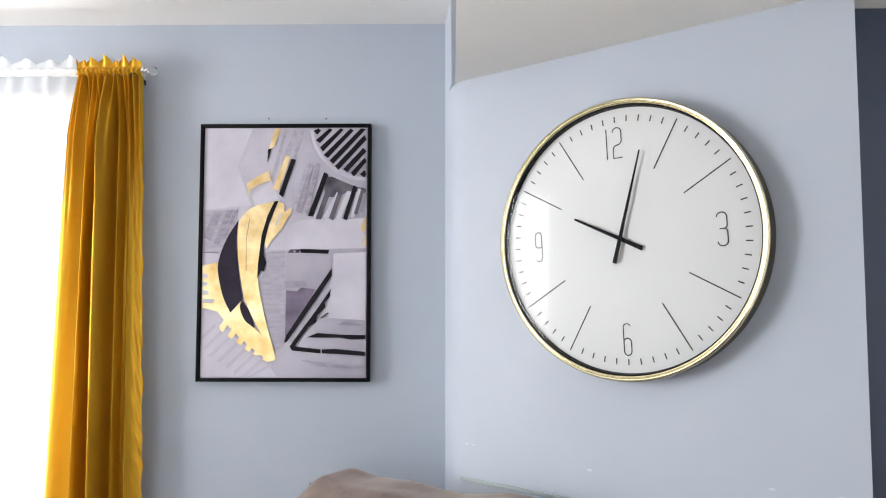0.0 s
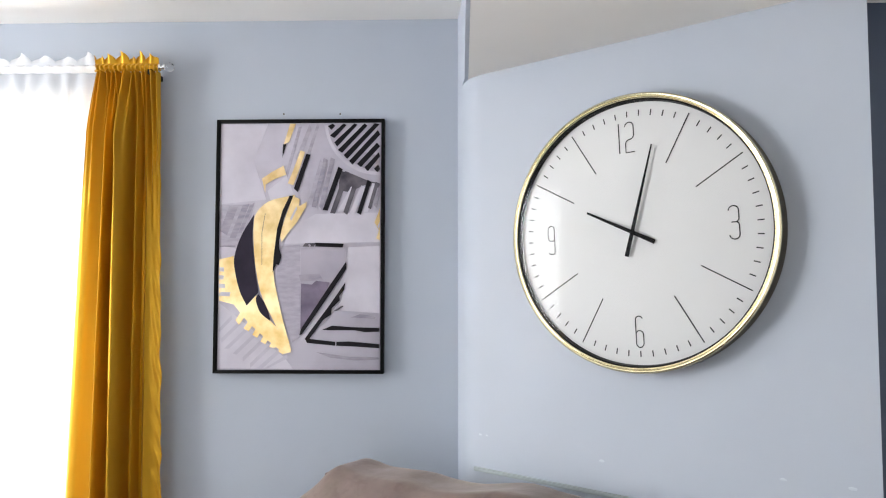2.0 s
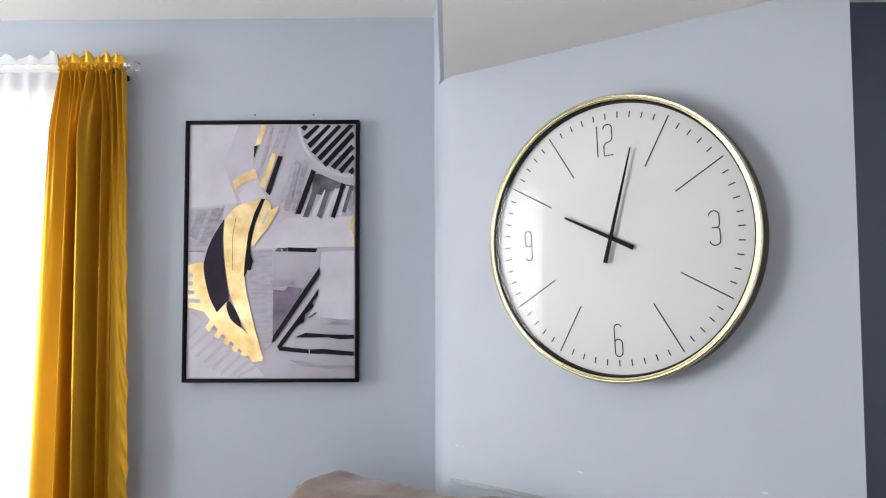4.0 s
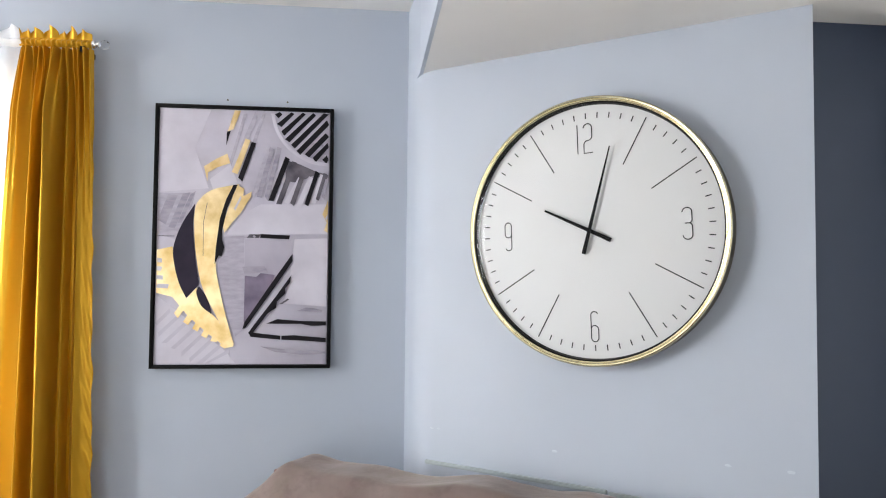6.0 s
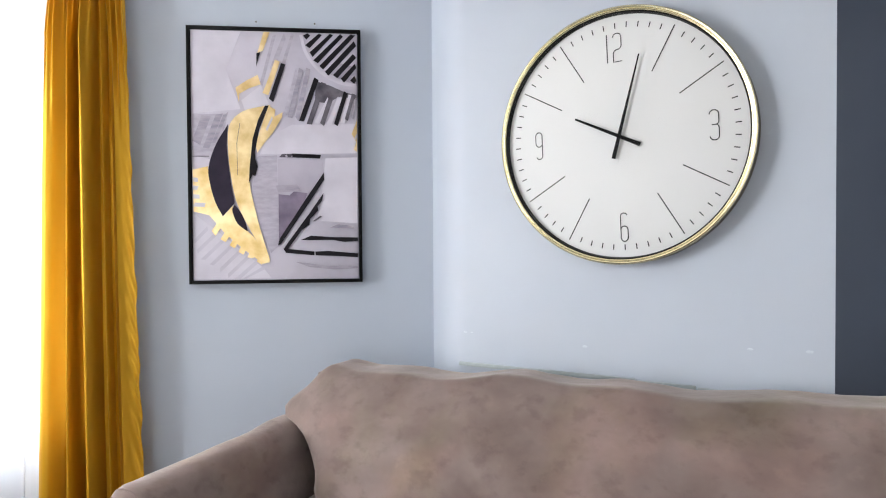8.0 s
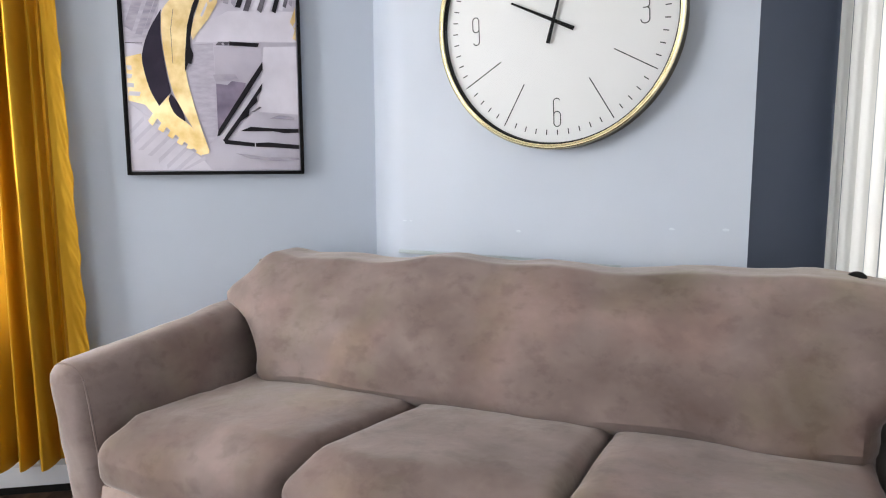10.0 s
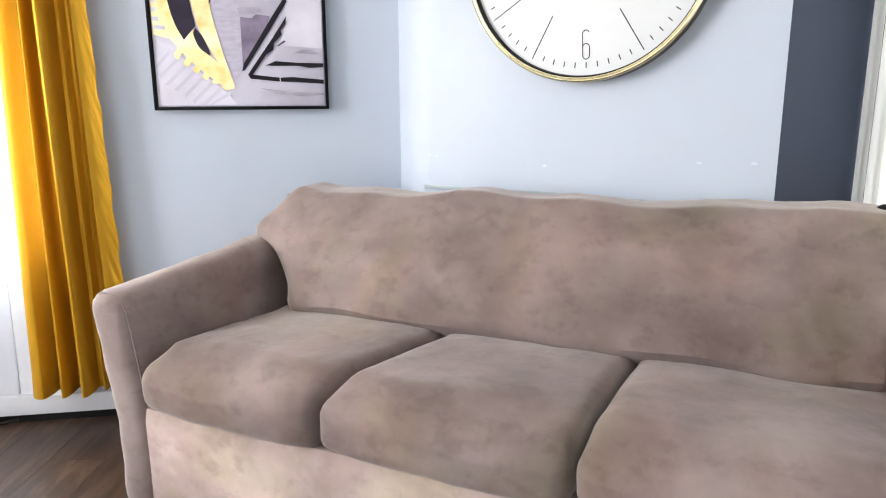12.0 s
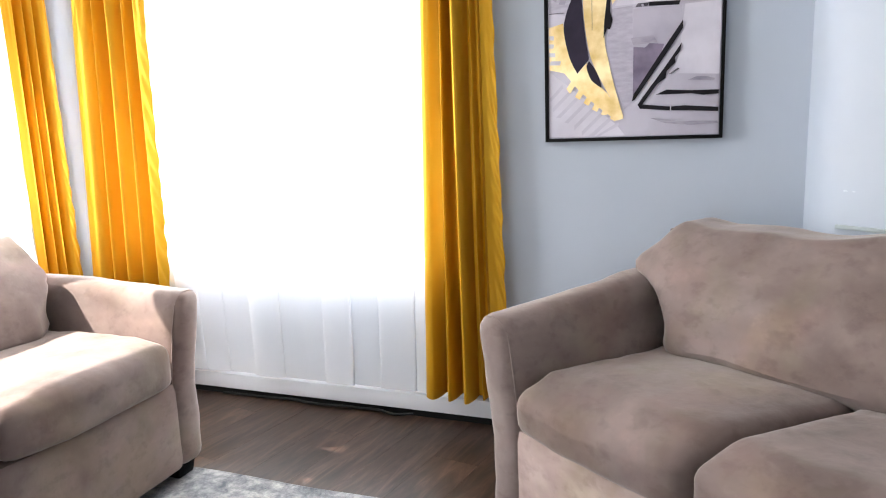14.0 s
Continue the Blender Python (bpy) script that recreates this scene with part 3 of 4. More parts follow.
        # pulled drapes of the cover towards the arm
        y += 0.006 * near * face * math.sin(40 * (p.z + 0.6 * gap))
        q = Vector((x, y - bulge, z))
        return q + crumple(q, 0.010, 0.003)

    back = part("backrest", pillow((a0 - 0.11, 0.0, 0.20), (a1 + back_end, 0.40, 0.893), 0.075, (56, 12, 36), back_shape), VELOUR, t)
    knot = bmesh.new()
    bmesh.ops.create_icosphere(knot, subdivisions=3, radius=0.022)
    for v in knot.verts:
        v.co = Vector((v.co.x * 1.5, v.co.y * 1.2, v.co.z * 0.7)) * (1 + 0.5 * noise.noise(v.co * 60))
    knot.transform(Matrix.Translation(knot_at or (a0 - 0.045, 0.25, 0.862)))
    part("cover_knot", knot, VELOUR, back, "bunched corner of the slip cover")

    for side, at, sp in ((-1, a0, splay[0]), (1, a1, splay[-1])):
        lo, hi = (at - 0.125, at - 0.004) if side < 0 else (at + 0.004, at + 0.125)

        def arm_shape(p, soft=1.0):
            k = max(0.0, min(1.0, (p.z - 0.34) / 0.34))
            flare = side * 0.062 * k ** 1.7
            lift = arm_rise * k * max(0.0, min(1.0, (p.y + 0.42) / 0.50))
            q = Vector((p.x + flare + sp * min(0.0, p.y), p.y - 0.010 * math.sin(math.pi * k), p.z + lift))
            return q + crumple(q, 0.006, 0.003) * soft

        arm = part("armrest", pillow((lo, -0.440, 0.06), (hi, 0.36, 0.682), 0.046, (8, 24, 20), arm_shape), VELOUR, t)
        loop = [(lo + 0.004, -0.410, 0.08), (lo + 0.004, -0.413, 0.35), (lo + 0.004, -0.413, 0.60), (lo + 0.018, -0.413, 0.662), ((lo + hi) / 2, -0.413, 0.679),
                (hi - 0.018, -0.413, 0.662), (hi - 0.004, -0.413, 0.60), (hi - 0.004, -0.413, 0.35), (hi - 0.004, -0.410, 0.08)]
        part("piping", tube([arm_shape(p) for p in smooth_line(loop, 8)], 0.0030, 6), VELOUR, arm)
    for x in (a0 - 0.065, a1 + 0.065):
        for y in (-0.35, 0.30):
            sx = (splay[0] if x < 0.3 else splay[-1]) * min(0.0, y)
            bm = box(x - 0.045, x + 0.045, y - 0.045, y + 0.045, 0.0, 0.064, 0.004)
            for v in bm.verts:
                if v.co.z < 0.03:
                    v.co.x, v.co.y = x + (v.co.x - x) * 0.8, y + (v.co.y - y) * 0.8
                v.co.x += sx
            part("foot", bm, BLACK, t, "black tapered block foot")
    return t


upholstered("sofa", "taupe velour slip-covered three-seat sofa against the diagonal wall", "sofa", pose(0.033, 1.567, 0, 0, 0, -33.5), (-0.60, -0.015, 0.516, 1.082), (0.17, 0.25, 0.10, 0.0), 0.022, back_end=0.16, skirt=LIT_VELOUR)
upholstered("armchair", "taupe velour slip-covered armchair on black feet", "armchair", pose(-2.43, 1.06, 0, 0, 0, 90), (-0.075, 0.56), arm_rise=0.03, back_end=0.06, knot_at=(0.52, 0.25, 0.868), front_slope=0.14)

# ---- rug ----


def rug_shape(u, v):
    x, y = -2.75 + 2.4 * u, 0.1 + 1.63 * v
    return Vector((x, y + 0.004 * math.sin(9 * x), 0.008 + 0.002 * noise.noise(Vector((x * 3, y * 3, 0)))))


rug = thing("rug", "grey distressed low-pile area rug on the wood floor", "rug")
part("woven_field", sheet(rug_shape, 60, 40), RUG, rug)
part("edge_binding", tube([(-2.75 + 0.08 * k, 1.732 + 0.004 * math.sin(9 * (-2.75 + 0.08 * k)), 0.005) for k in range(31)], 0.005, 6), RUG, rug)

# ---- picture ----
PX, PZ, PW, PH, PY = -0.868, 1.144, 0.613, 0.918, 2.420
pic = thing("picture", "abstract canvas in lilac, black and gold with a thin black frame", "picture", pose(PX, PY, PZ))
for nm, x0, x1, z0, z1 in (("frame_side", 0, 0.011, 0, PH), ("frame_side", PW - 0.011, PW, 0, PH), ("frame_rail", 0.011, PW - 0.011, 0, 0.011), ("frame_rail", 0.011, PW - 0.011, PH - 0.011, PH)):
    part(nm, box(x0, x1, 0, 0.033, z0, z1, 0.0012), BLACK, pic)
canvas = part("canvas", box(0.013, PW - 0.013, 0.008, 0.028, 0.013, PH - 0.013, 0.001), LILAC, pic, "lilac grey brushed canvas")
layer = [0]


def brush(name, pts, mat, curve=False, steps=6):
    """A painted patch: a thin raised outline on the canvas; points are shares of its width and height from the top left."""
    layer[0] += 1
    line = [Vector((min(0.974, max(0.026, u)) * PW, 0, (1 - min(0.983, max(0.017, v))) * PH)) for u, v in pts]
    if curve:
        line = smooth_line(line + [line[0]], steps)[:-1]
    y = 0.0078 - 0.00004 * layer[0]
    bm = bmesh.new()
    vs = [bm.verts.new((p.x, y, p.z)) for p in line]
    for tri in geometry.tessellate_polygon([line]):
        bm.faces.new([vs[i] for i in tri])
    return part(name, bm, mat, canvas, smooth=False)


def stroke(name, a, c, wide, mat, ragged=0.0):
    """A straight brush mark from a to c, wide as a share of the width, with uneven ends."""
    p, q = Vector((a[0] * PW, a[1] * PH)), Vector((c[0] * PW, c[1] * PH))
    d = (q - p).normalized()
    s = Vector((-d.y, d.x)) * wide * PW / 2
    r = [random.uniform(-ragged, ragged) * PW for _ in range(4)]
    pts = [p + s + d * r[0], q + s + d * r[1], q - s + d * r[2], p - s + d * r[3]]
    return brush(name, [(v.x / PW, v.y / PH) for v in pts], mat)


def ribbon(name, one, two, mat, n=24):
    """A painted shape between two smooth lines of shares, from end to end."""
    layer[0] += 1
    y = 0.0078 - 0.00004 * layer[0]
    a, c = smooth_line([(u, v, 0) for u, v in one], n), smooth_line([(u, v, 0) for u, v in two], n)

    def at(u, v):
        p, q = a[round(v * (len(a) - 1))], c[round(v * (len(c) - 1))]
        w = p + (q - p) * u
        return Vector((min(0.974, max(0.026, w.x)) * PW, y, (1 - w.y) * PH))

    return part(name, sheet(at, 3, 30), mat, canvas, smooth=False)


def px(x, y):
    """Shares of the canvas from a squared-up sketch of it, 730 wide."""
    x, y = 330 + x / 2.086, 200 + y / 2.086
    return ((x - 355 + (y - 221) * 0.02) / 303, (y - 220) / 456)


def P(*xy):
    return [px(x, y) for x, y in zip(xy[::2], xy[1::2])]


# broad tonal washes
brush("pale_patch", P(65, 55, 245, 55, 188, 200, 236, 345, 65, 362), LILAC_PALE)
brush("pale_patch", P(420, 400, 668, 395, 668, 505, 300, 512, 330, 450), LILAC_PALE)
brush("pale_patch", P(540, 525, 668, 520, 668, 770, 500, 760, 520, 690), LILAC_PALE)
brush("pale_patch", P(55, 730, 130, 790, 300, 935, 330, 975, 50, 975), LILAC_PALE)
brush("pale_patch", P(240, 312, 312, 255, 338, 322, 252, 350), LILAC_PALE)
brush("shade_patch", P(62, 366, 190, 362, 178, 412, 120, 530, 58, 515), LILAC_SHADE)
brush("shade_patch", P(290, 520, 362, 515, 360, 850, 330, 880, 296, 780, 266, 660), LILAC_SHADE)
brush("grey_patch", P(364, 528, 528, 528, 534, 590, 476, 668, 362, 664), HAZE)
for k in range(8):
    stroke("faint_stripe", px(104 + 29 * k, 786 + 21 * k), px(max(60, 30 + 29 * k), 786 + 21 * k + min(70, 44 + 29 * k)), 0.020, LILAC, 0.02)
for k, (x, w) in enumerate(((405, 0.03), (432, 0.022), (368, 0.018))):
    stroke("faint_stripe", px(x, 62), px(x - 52, 200 + 22 * k), w, LILAC_SHADE, 0.03)
for a, c, w in (((112, 372), (74, 470), 0.05), ((158, 368), (104, 500), 0.035), ((180, 368), (136, 470), 0.02)):
    stroke("grey_mark", px(*a), px(*c), w, LILAC_GREY, 0.03)
stroke("ink_line", px(56, 520), px(118, 520), 0.004, CHARCOAL)
stroke("ink_line", px(296, 520), px(420, 522), 0.003, LILAC_GREY)
# striped disc at the upper corner
brush("disc_wash", P(545, 198, 598, 165, 640, 175, 668, 185, 668, 246, 612, 232), LILAC_GREY)
cx, cy, cr = 665, 47, 193
for k in range(9):
    off = -118 + 29.5 * k
    dx, dy, nx_, ny_ = 0.685, -0.728, 0.728, 0.685
    best = [t for t in range(-300, 300, 2) if (dx * t + nx_ * off) ** 2 + (dy * t + ny_ * off) ** 2 < cr * cr and cx + dx * t + nx_ * off < 664 and cy + dy * t + ny_ * off > 57]
    if len(best) > 8:
        t0, t1 = best[0], best[-1]
        stroke("black_stripe", px(cx + dx * t0 + nx_ * off, cy + dy * t0 + ny_ * off), px(cx + dx * t1 + nx_ * off, cy + dy * t1 + ny_ * off), 0.031, SOOT, 0.008)
arc_in = [(cx + 197 * math.cos(radians(a)), cy + 197 * math.sin(radians(a))) for a in (175, 158, 141, 124, 107, 90)]
arc_out = [(cx + 209 * math.cos(radians(a)), cy + 209 * math.sin(radians(a))) for a in (175, 158, 141, 124, 107, 90)]
ribbon("pale_arc", [px(*p) for p in arc_in], [px(*p) for p in arc_out], LILAC_PALE)
# fan of dark and pale bars under the disc
brush("charcoal_patch", P(512, 236, 560, 250, 620, 276, 666, 286, 664, 304, 604, 292, 548, 318, 508, 312), CHARCOAL)
for top, low, mat, w in (((462, 188), (414, 376), LILAC_GREY, 0.028), ((486, 196), (440, 380), LILAC_GREY, 0.026), ((446, 200), (398, 360), LILAC_SHADE, 0.022), ((514, 232), (455, 390), SOOT, 0.029),
                         ((540, 246), (484, 398), CHARCOAL, 0.030), ((562, 300), (508, 400), LILAC_PALE, 0.026), ((580, 262), (532, 398), CHARCOAL, 0.027), ((604, 290), (556, 402), LILAC_PALE, 0.030),
                         ((622, 280), (584, 396), SOOT, 0.025), ((640, 290), (608, 392), LILAC_PALE, 0.026), ((652, 282), (622, 380), CHARCOAL, 0.020), ((664, 300), (644, 372), LILAC_GREY, 0.020)):
    stroke("fan_bar", px(*top), px(*low), w, mat, 0.012)
# gold and black marks at the top
brush("gold_mark", P(328, 57, 350, 57, 323, 128, 303, 136), LEAF)
brush("black_tip", P(300, 137, 314, 133, 298, 187), SOOT)
brush("gold_mark", P(366, 160, 384, 166, 362, 230, 338, 292, 317, 284, 340, 230), LEAF)
brush("black_bar", P(388, 172, 404, 176, 355, 318, 340, 304), SOOT)
brush("gold_mark", P(220, 266, 262, 238, 302, 217, 312, 252, 268, 268, 234, 288, 232, 320), LEAF)
brush("gold_mark", P(640, 432, 655, 396, 668, 378, 668, 500, 646, 492, 656, 462), LEAF)
brush("lilac_gap", P(650, 448, 668, 430, 668, 440, 656, 456), LILAC)
# dark crescent, feather and comb
brush("gold_sweep", P(57, 570, 112, 557, 118, 620, 135, 690, 160, 744, 196, 704, 212, 768, 247, 797, 270, 820, 324, 914, 300, 920, 232, 866, 166, 806, 112, 738, 57, 724), LEAF)
for k in range(6):
    f = k / 5
    stroke("gold_tooth", px(146 + 150 * f, 774 + 120 * f ** 0.85), px(124 + 162 * f, 806 + 112 * f ** 0.85), 0.034, LEAF, 0.008)
for y, x1 in ((606, 76), (636, 74), (668, 84), (698, 96)):
    stroke("lilac_gap", px(56, y), px(x1, y + 2), 0.024, LILAC_PALE, 0.012)
ribbon("navy_crescent", P(189, 402, 142, 480, 115, 560, 118, 620, 135, 690, 160, 742), P(190, 402, 183, 480, 188, 560, 195, 630, 203, 680, 203, 695), NAVY)
ribbon("gold_feather", P(343, 328, 250, 350, 201, 392, 188, 440, 188, 520, 195, 600, 215, 700, 262, 802, 322, 916), P(345, 329, 318, 380, 292, 440, 276, 500, 266, 560, 262, 630, 276, 710, 296, 800, 325, 905), LEAF)
brush("gold_feather", P(338, 332, 362, 344, 358, 372, 388, 354, 386, 372, 350, 432, 318, 470, 292, 506, 286, 476, 312, 400), LEAF)
stroke("lilac_gap", px(352, 372), px(326, 424), 0.012, LILAC_PALE, 0.02)
brush("black_spine", P(324, 331, 339, 330, 302, 418, 284, 500, 284, 530, 292, 558, 282, 592, 272, 588, 258, 620, 262, 560, 276, 455, 298, 384), SOOT)
ribbon("navy_tail", P(203, 700, 195, 722, 211, 768, 246, 798), P(205, 700, 226, 730, 241, 765, 248, 796), NAVY)
stroke("feather_vein", px(232, 398), px(219, 470), 0.0028, CHARCOAL)
stroke("feather_vein", px(219, 470), px(218, 590), 0.0028, CHARCOAL)
# lower right
brush("violet_block", P(364, 660, 404, 664, 420, 650, 470, 656, 452, 706, 400, 780, 360, 830), VIOLET)
stroke("violet_haze", px(366, 640), px(440, 636), 0.040, LILAC_GREY, 0.03)
stroke("black_bar", px(418, 515), px(523, 519), 0.023, SOOT, 0.004)
stroke("grey_mark", px(376, 516), px(418, 516), 0.020, CHARCOAL, 0.01)
stroke("lilac_gap", px(394, 514), px(400, 521), 0.012, LILAC_GREY, 0.0)
brush("black_bar", P(533, 578, 533, 606, 470, 700, 366, 848, 356, 852, 362, 828, 470, 668), SOOT)
brush("black_bar", P(529, 655, 524, 684, 506, 706, 508, 722, 478, 752, 474, 776, 446, 794, 404, 850, 384, 878, 376, 866, 392, 842, 472, 736), SOOT)
brush("black_bar", P(376, 862, 402, 866, 490, 876, 540, 874, 668, 884, 668, 899, 560, 893, 486, 890, 384, 880), SOOT)
stroke("lilac_gap", px(491, 874), px(491, 892), 0.005, LILAC_PALE, 0.0)
brush("black_bar", P(440, 832, 478, 816, 560, 822, 668, 824, 668, 838, 600, 840, 560, 833, 470, 833), SOOT)
brush("grey_mark", P(548, 786, 580, 774, 612, 777, 640, 784, 636, 790), LILAC_GREY)
brush("grey_mark", P(418, 914, 450, 918, 540, 930, 648, 932, 656, 940, 560, 944, 470, 934), LILAC_GREY)
stroke("grey_mark", px(520, 742), px(490, 762), 0.010, CHARCOAL, 0.01)

# ---- wall clock ----
HUB = Vector((0.483, 1.793, 1.597))
clock_pose = Matrix.Translation(HUB) @ Matrix(((S.x, 0, -N.x), (S.y, 0, -N.y), (0, 1, 0))).to_4x4() @ pose(0, 0, 0, 0, 0, 2.7)
clock = thing("wall_clock", "large round white clock with a champagne gold rim", "clock", clock_pose)
part("rim", lathe([(0.352, -0.004), (0.355, 0.017), (0.3565, 0.021), (0.3585, 0.022), (0.360, 0.020), (0.3615, 0.020), (0.363, 0.023), (0.366, 0.024), (0.3695, 0.021), (0.371, 0.018), (0.371, 0.0165)], 160), CHAMPAGNE, clock, "ridged champagne gold rim")
part("rim_band", lathe([(0.371, 0.016), (0.3705, -0.038), (0.352, -0.038), (0.352, -0.006)], 160), RIM_SHADE_NAIL_METAL, clock, "bronze side band, shade put into its dark colour")
part("inner_bezel", lathe([(0.3545, 0.0165), (0.3525, 0.0165), (0.3500, 0.0005), (0.3500, -0.003)], 160), BLACK, clock, "black inner bezel")
dial = part("dial", lathe([(0, 0), (0.3512, 0), (0.3512, -0.004), (0, -0.004)], 128), DIAL, clock, "plain white dial")
part("back_plate", lathe([(0, -0.005), (0.349, -0.005), (0.349, -0.036), (0, -0.036)], 64), PLASTIC, clock)


def dial_bar(name, hour, r0, r1, wide, parent=dial):
    a = radians(90 - 30 * hour)
    bm = box(r0, r1, -wide / 2, wide / 2, 0.0004, 0.0012)
    bm.transform(pose(0, 0, 0, 0, 0, math.degrees(a)))
    return part(name, bm, INK, parent, smooth=False)


for h in (1, 2, 4, 5, 7, 8, 10, 11):
    dial_bar("hour_line", h, 0.199, 0.336, 0.0030)
for k in range(60):
    if k % 5 or k % 15 == 0:
        dial_bar("minute_tick", k / 5, 0.313, 0.329, 0.0030)


def arc(cx_, cy_, rx, ry, d0, d1, n=14):
    return [(cx_ + rx * math.cos(radians(d0 + (d1 - d0) * k / n)), cy_ + ry * math.sin(radians(d0 + (d1 - d0) * k / n))) for k in range(n + 1)]


def numeral(label, lines, at):
    """A thin-lined tall figure drawn as narrow strokes."""
    bm = bmesh.new()
    for pts in lines:
        tube([(at[0] + x, at[1] + y, 0.0008) for x, y in pts], 0.0014, 6, bm)
    return part("numeral", bm, INK, dial, label)


six = arc(0, 0.030, 0.010, 0.010, 20, 180) + [(-0.010, -0.028)] + arc(0, -0.030, 0.0105, 0.012, 180, 360) + [(0.0105, -0.010)] + arc(0, -0.009, 0.0105, 0.011, 0, 180)
numeral("thin black figure 6", [six], (0, -0.262))
numeral("thin black figure 9", [[(-x, -y) for x, y in six]], (-0.251, 0))
three = arc(0, 0.030, 0.012, 0.011, 180, 0) + [(0.012, 0.014)] + arc(0.004, 0.010, 0.008, 0.009, 0, -90, 8)
low3 = arc(0.004, -0.008, 0.008, 0.009, 90, 0, 8) + [(0.012, -0.028)] + arc(0, -0.030, 0.012, 0.011, 0, -180)
numeral("thin black figure 3", [three, low3, [(-0.006, 0.001), (0.004, 0.001)]], (0.259, 0))
two = arc(0.0, 0.030, 0.012, 0.011, 180, 0) + [(0.012, 0.006)] + arc(0, 0.006, 0.012, 0.012, 0, -90, 8) + arc(0, -0.018, 0.012, 0.012, 90, 180, 8) + [(-0.012, -0.041), (0.013, -0.041)]
numeral("thin black figures 12", [[(-0.026, 0.041), (-0.026, -0.041)], [(x + 0.004, y) for x, y in two]], (0, 0.258))


def hand(name, angle, tail, length, w_tail, w_tip, z):
    bm = prism([(-tail, -w_tail), (length, -w_tip), (length, w_tip), (-tail, w_tail)], z, z + 0.002)
    bm.transform(pose(0, 0, 0, 0, 0, angle))
    return part(name, bm, BLACK, clock, smooth=False)


hand("hour_hand", 90 + 63.0, 0.066, 0.146, 0.0062, 0.0028, 0.006)
hand("minute_hand", 90 - 16.7, 0.066, 0.236, 0.0058, 0.0016, 0.010)
part("hub", lathe([(0, 0), (0.006, 0), (0.006, 0.013), (0, 0.014)], 20), BLACK, clock)
cover = part("glass", lathe([(0.3515, 0.0145), (0.25, 0.0155), (0, 0.0165)], 96), CLOCK_GLASS, clock, "clear glass cover")
cover.visible_shadow = False

# ---- small things ----
for x, z in ((-0.628, 2.086), (-0.420, 2.085)):
    nail = thing("nail", "small dark nail in the wall above the picture", "nail", pose(x, YA, z, 90))
    part("shank", tube([(0, 0, 0), (0, 0.002, 0.014)], 0.0013, 6), STEEL, nail)
    part("head", lathe([(0, 0.013), (0.003, 0.013), (0.003, 0.015), (0, 0.015)], 12), RIM_SHADE_NAIL_METAL, nail)
    part("plaster_chip", lathe([(0, 0.0005), (0.0042, 0.0005), (0.003, 0.0012), (0, 0.0012)], 9), PATCH, nail, "chipped paint round the nail")


def on_wall(a, z, out=0.0):
    """A place on the diagonal wall: a metres along it from its inner end."""
    return B0 + S * a + Vector((0, 0, z)) - N * out


LEN_B = (B1 - B0).length
wall_turn = Matrix(((S.x, 0, -N.x), (S.y, 0, -N.y), (0, 1, 0))).to_4x4()
for a, z, w in ((0.06, 0.990, 0.007), (0.085, 0.990, 0.005), (0.475, 0.972, 0.009), (0.94, 1.000, 0.009), (1.083, 1.004, 0.012)):
    bm = lathe([(0, 0.0014), (0.5, 0.0012), (1, 0.0002)], 14)
    for v in bm.verts:
        k = 1 + 0.35 * noise.noise(Vector((v.co.x * 3 + a * 9, v.co.y * 3, 0)))
        v.co.x, v.co.y = v.co.x * w * k, v.co.y * w * 0.45 * k
    bm.transform(Matrix.Translation(on_wall(a, z)) @ wall_turn)
    tagged(part("filler_mark", bm, PATCH), "small white filler mark on the painted wall", "filler mark")

rail = thing("wall_trim", "worn grey-green trim strip along the wall behind the sofa", "trim")
for k, (p, q, dz) in enumerate(((0.04, 0.63, 0.0), (0.635, 0.80, -0.004), (0.805, LEN_B - 0.03, -0.008))):
    bm = box(p, q, -0.006, 0.006, 0.001, 0.010, 0.002)
    bm.transform(Matrix.Translation(on_wall(0, 0.884 + dz)) @ wall_turn)
    part("strip", bm, GREYGREEN, rail)

cable_pts = [(-2.42 + 0.09 * k, YA - 0.072 - 0.006 * math.sin(k * 1.3) - (0.02 if k > 9 else 0), 0.012 + (0.02 if k == 11 else 0.004 * math.sin(k * 2.0) ** 2)) for k in range(12)]
cord = thing("cable", "thin black cable lying along the baseboard", "cable")
part("lead", tube(smooth_line(cable_pts, 5), 0.006, 8), PLASTIC, cord)

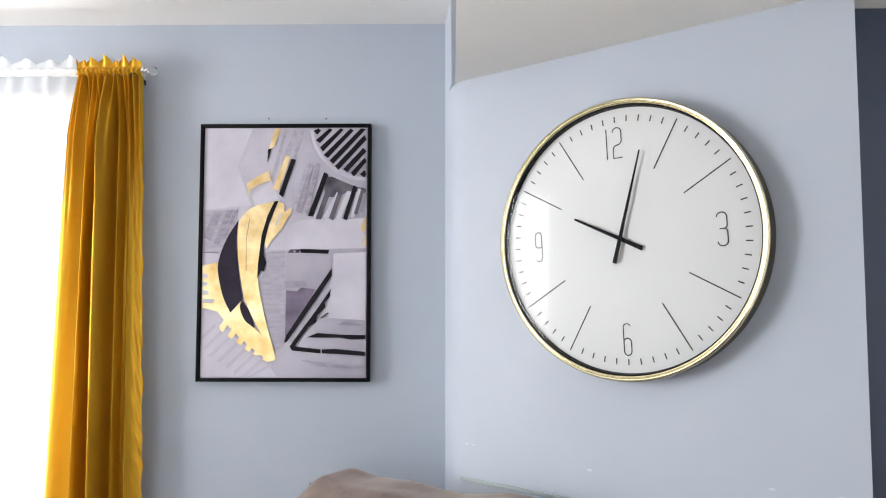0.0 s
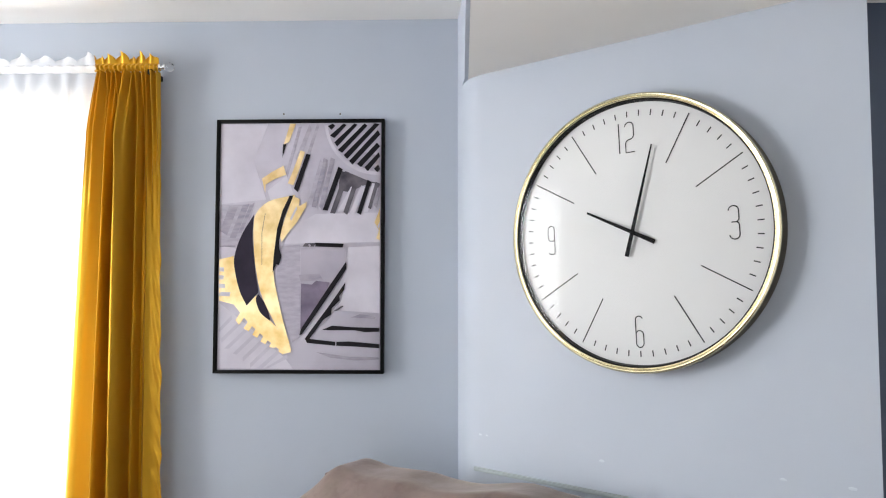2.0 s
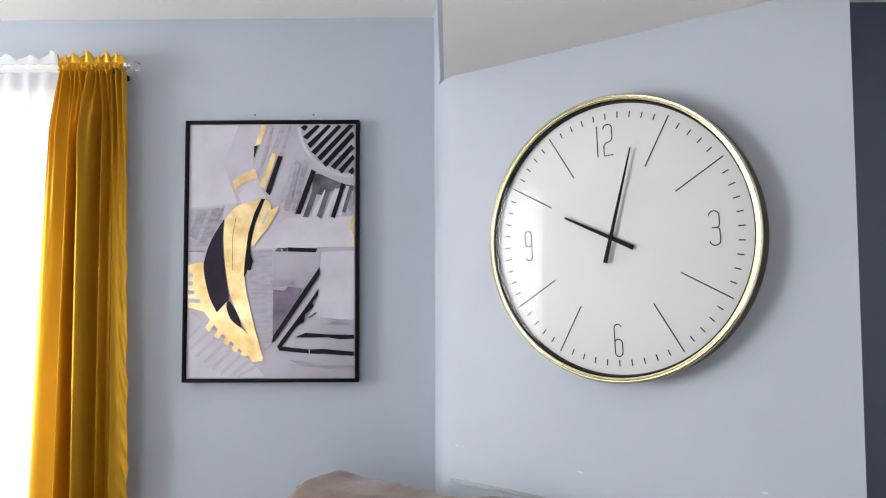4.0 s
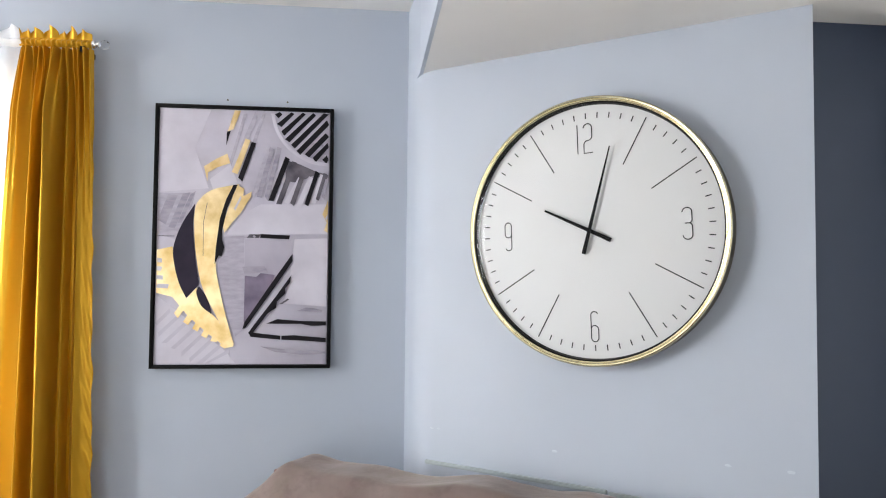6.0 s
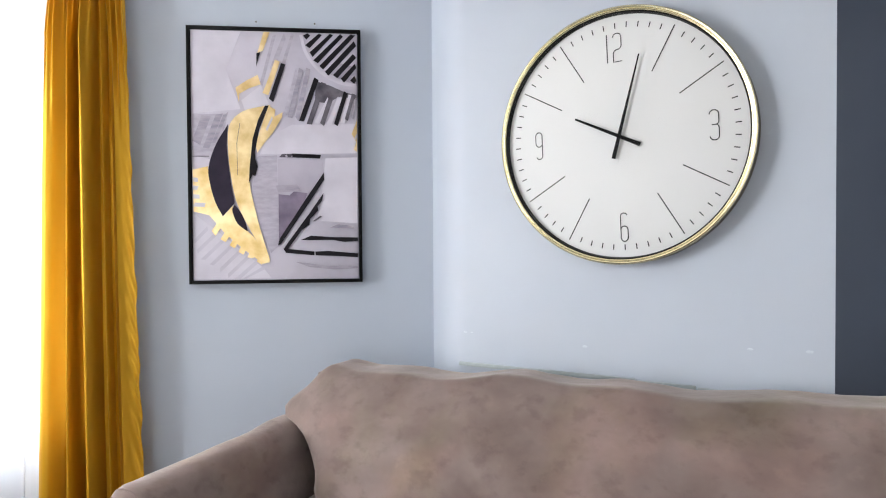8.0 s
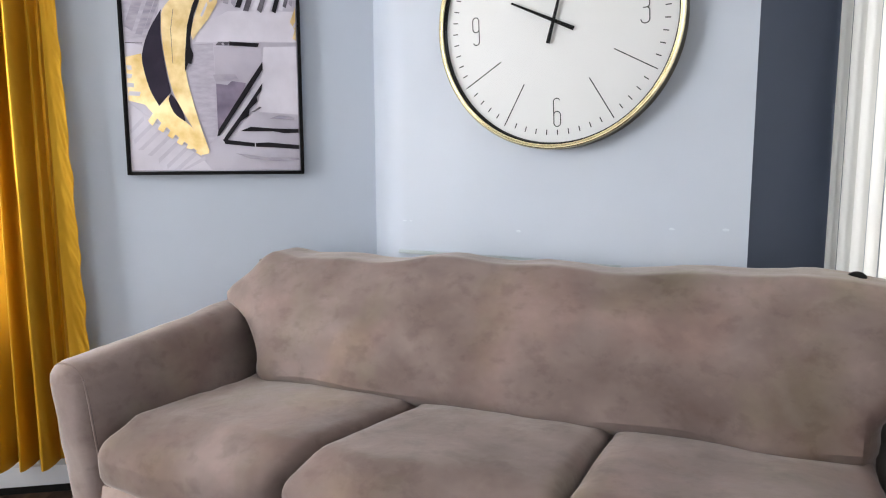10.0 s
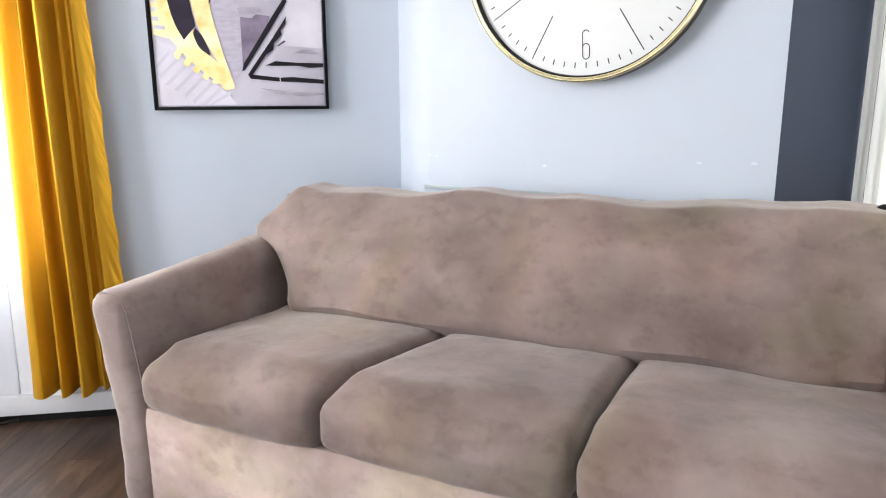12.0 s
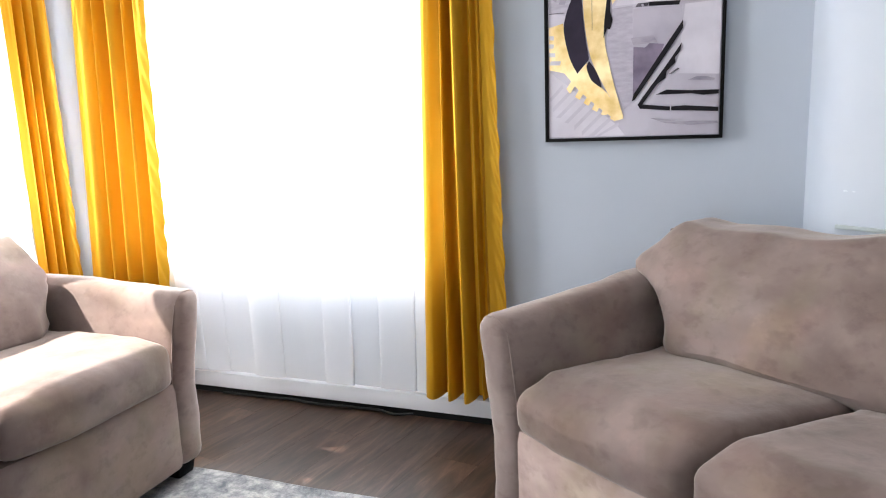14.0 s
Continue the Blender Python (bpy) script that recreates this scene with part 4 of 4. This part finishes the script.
clip = thing("clip", "small black plastic clip on top of the sofa back", "clip", pose(0.033, 1.567, 0, 0, 0, -33.5) @ pose(1.045, 0.30, 0.918))
bm = bmesh.new()
bmesh.ops.create_icosphere(bm, subdivisions=2, radius=0.016)
for v in bm.verts:
    v.co = Vector((v.co.x * 1.3, v.co.y, v.co.z * 0.7)) * (1 + 0.3 * noise.noise(v.co * 70))
part("body", bm, PLASTIC, clip)

# ---- floor planks, last ----
PLANK_TURN, PW_, PL_ = 81.0, 0.185, 1.22
bm = box(-PL_ / 2 + 0.0002, PL_ / 2 - 0.0002, -PW_ / 2 + 0.0002, PW_ / 2 - 0.0002, -0.006, 0.0)
bmesh.ops.bevel(bm, geom=[e for e in bm.edges if all(v.co.z > -0.001 for v in e.verts) and abs(e.verts[0].co.x - e.verts[1].co.x) > 0.5], offset=0.0004, segments=1, affect="EDGES")
plank = part("plank", bm, WOOD, floor, smooth=False)
turn = pose(0, 0, 0, 0, 0, PLANK_TURN)
edges = ((0, XW, -1), (0, XE, 1), (1, YS, -1), (1, YA, 1))
used = False
for r in range(-30, 31):
    for c in range(-6, 7):
        m = Matrix.Translation(turn @ Vector((c * PL_ + (r * 0.41) % PL_, r * PW_, 0)) + Vector((-1.0, 0.6, 0))) @ turn
        corners = [m @ Vector((sx * PL_ / 2, sy * PW_ / 2, 0)) for sx in (-1, 1) for sy in (-1, 1)]
        outside = [[(p[axis] - at) * side > 0 for p in corners] for axis, at, side in edges]
        if any(all(o) for o in outside):
            continue
        if any(any(o) for o in outside):
            # planks at the walls are cut to length
            bm = bmesh.new()
            bm.from_mesh(plank.data)
            bm.transform(m)
            for axis, at, side in edges:
                no = Vector((side if axis == 0 else 0, side if axis == 1 else 0, 0))
                co = Vector((at - 0.004 * side if axis == 0 else 0, at - 0.004 * side if axis == 1 else 0, 0))
                bmesh.ops.bisect_plane(bm, geom=list(bm.verts) + list(bm.edges) + list(bm.faces), plane_co=co, plane_no=no, clear_outer=True)
            if not bm.faces:
                bm.free()
                continue
            bm.transform(m.inverted())
            o = part("plank", bm, WOOD, floor, smooth=False)
        elif not used:
            o, used = plank, True
        else:
            o = new("plank", plank.data)
            o.parent = floor
        o.matrix_basis = m
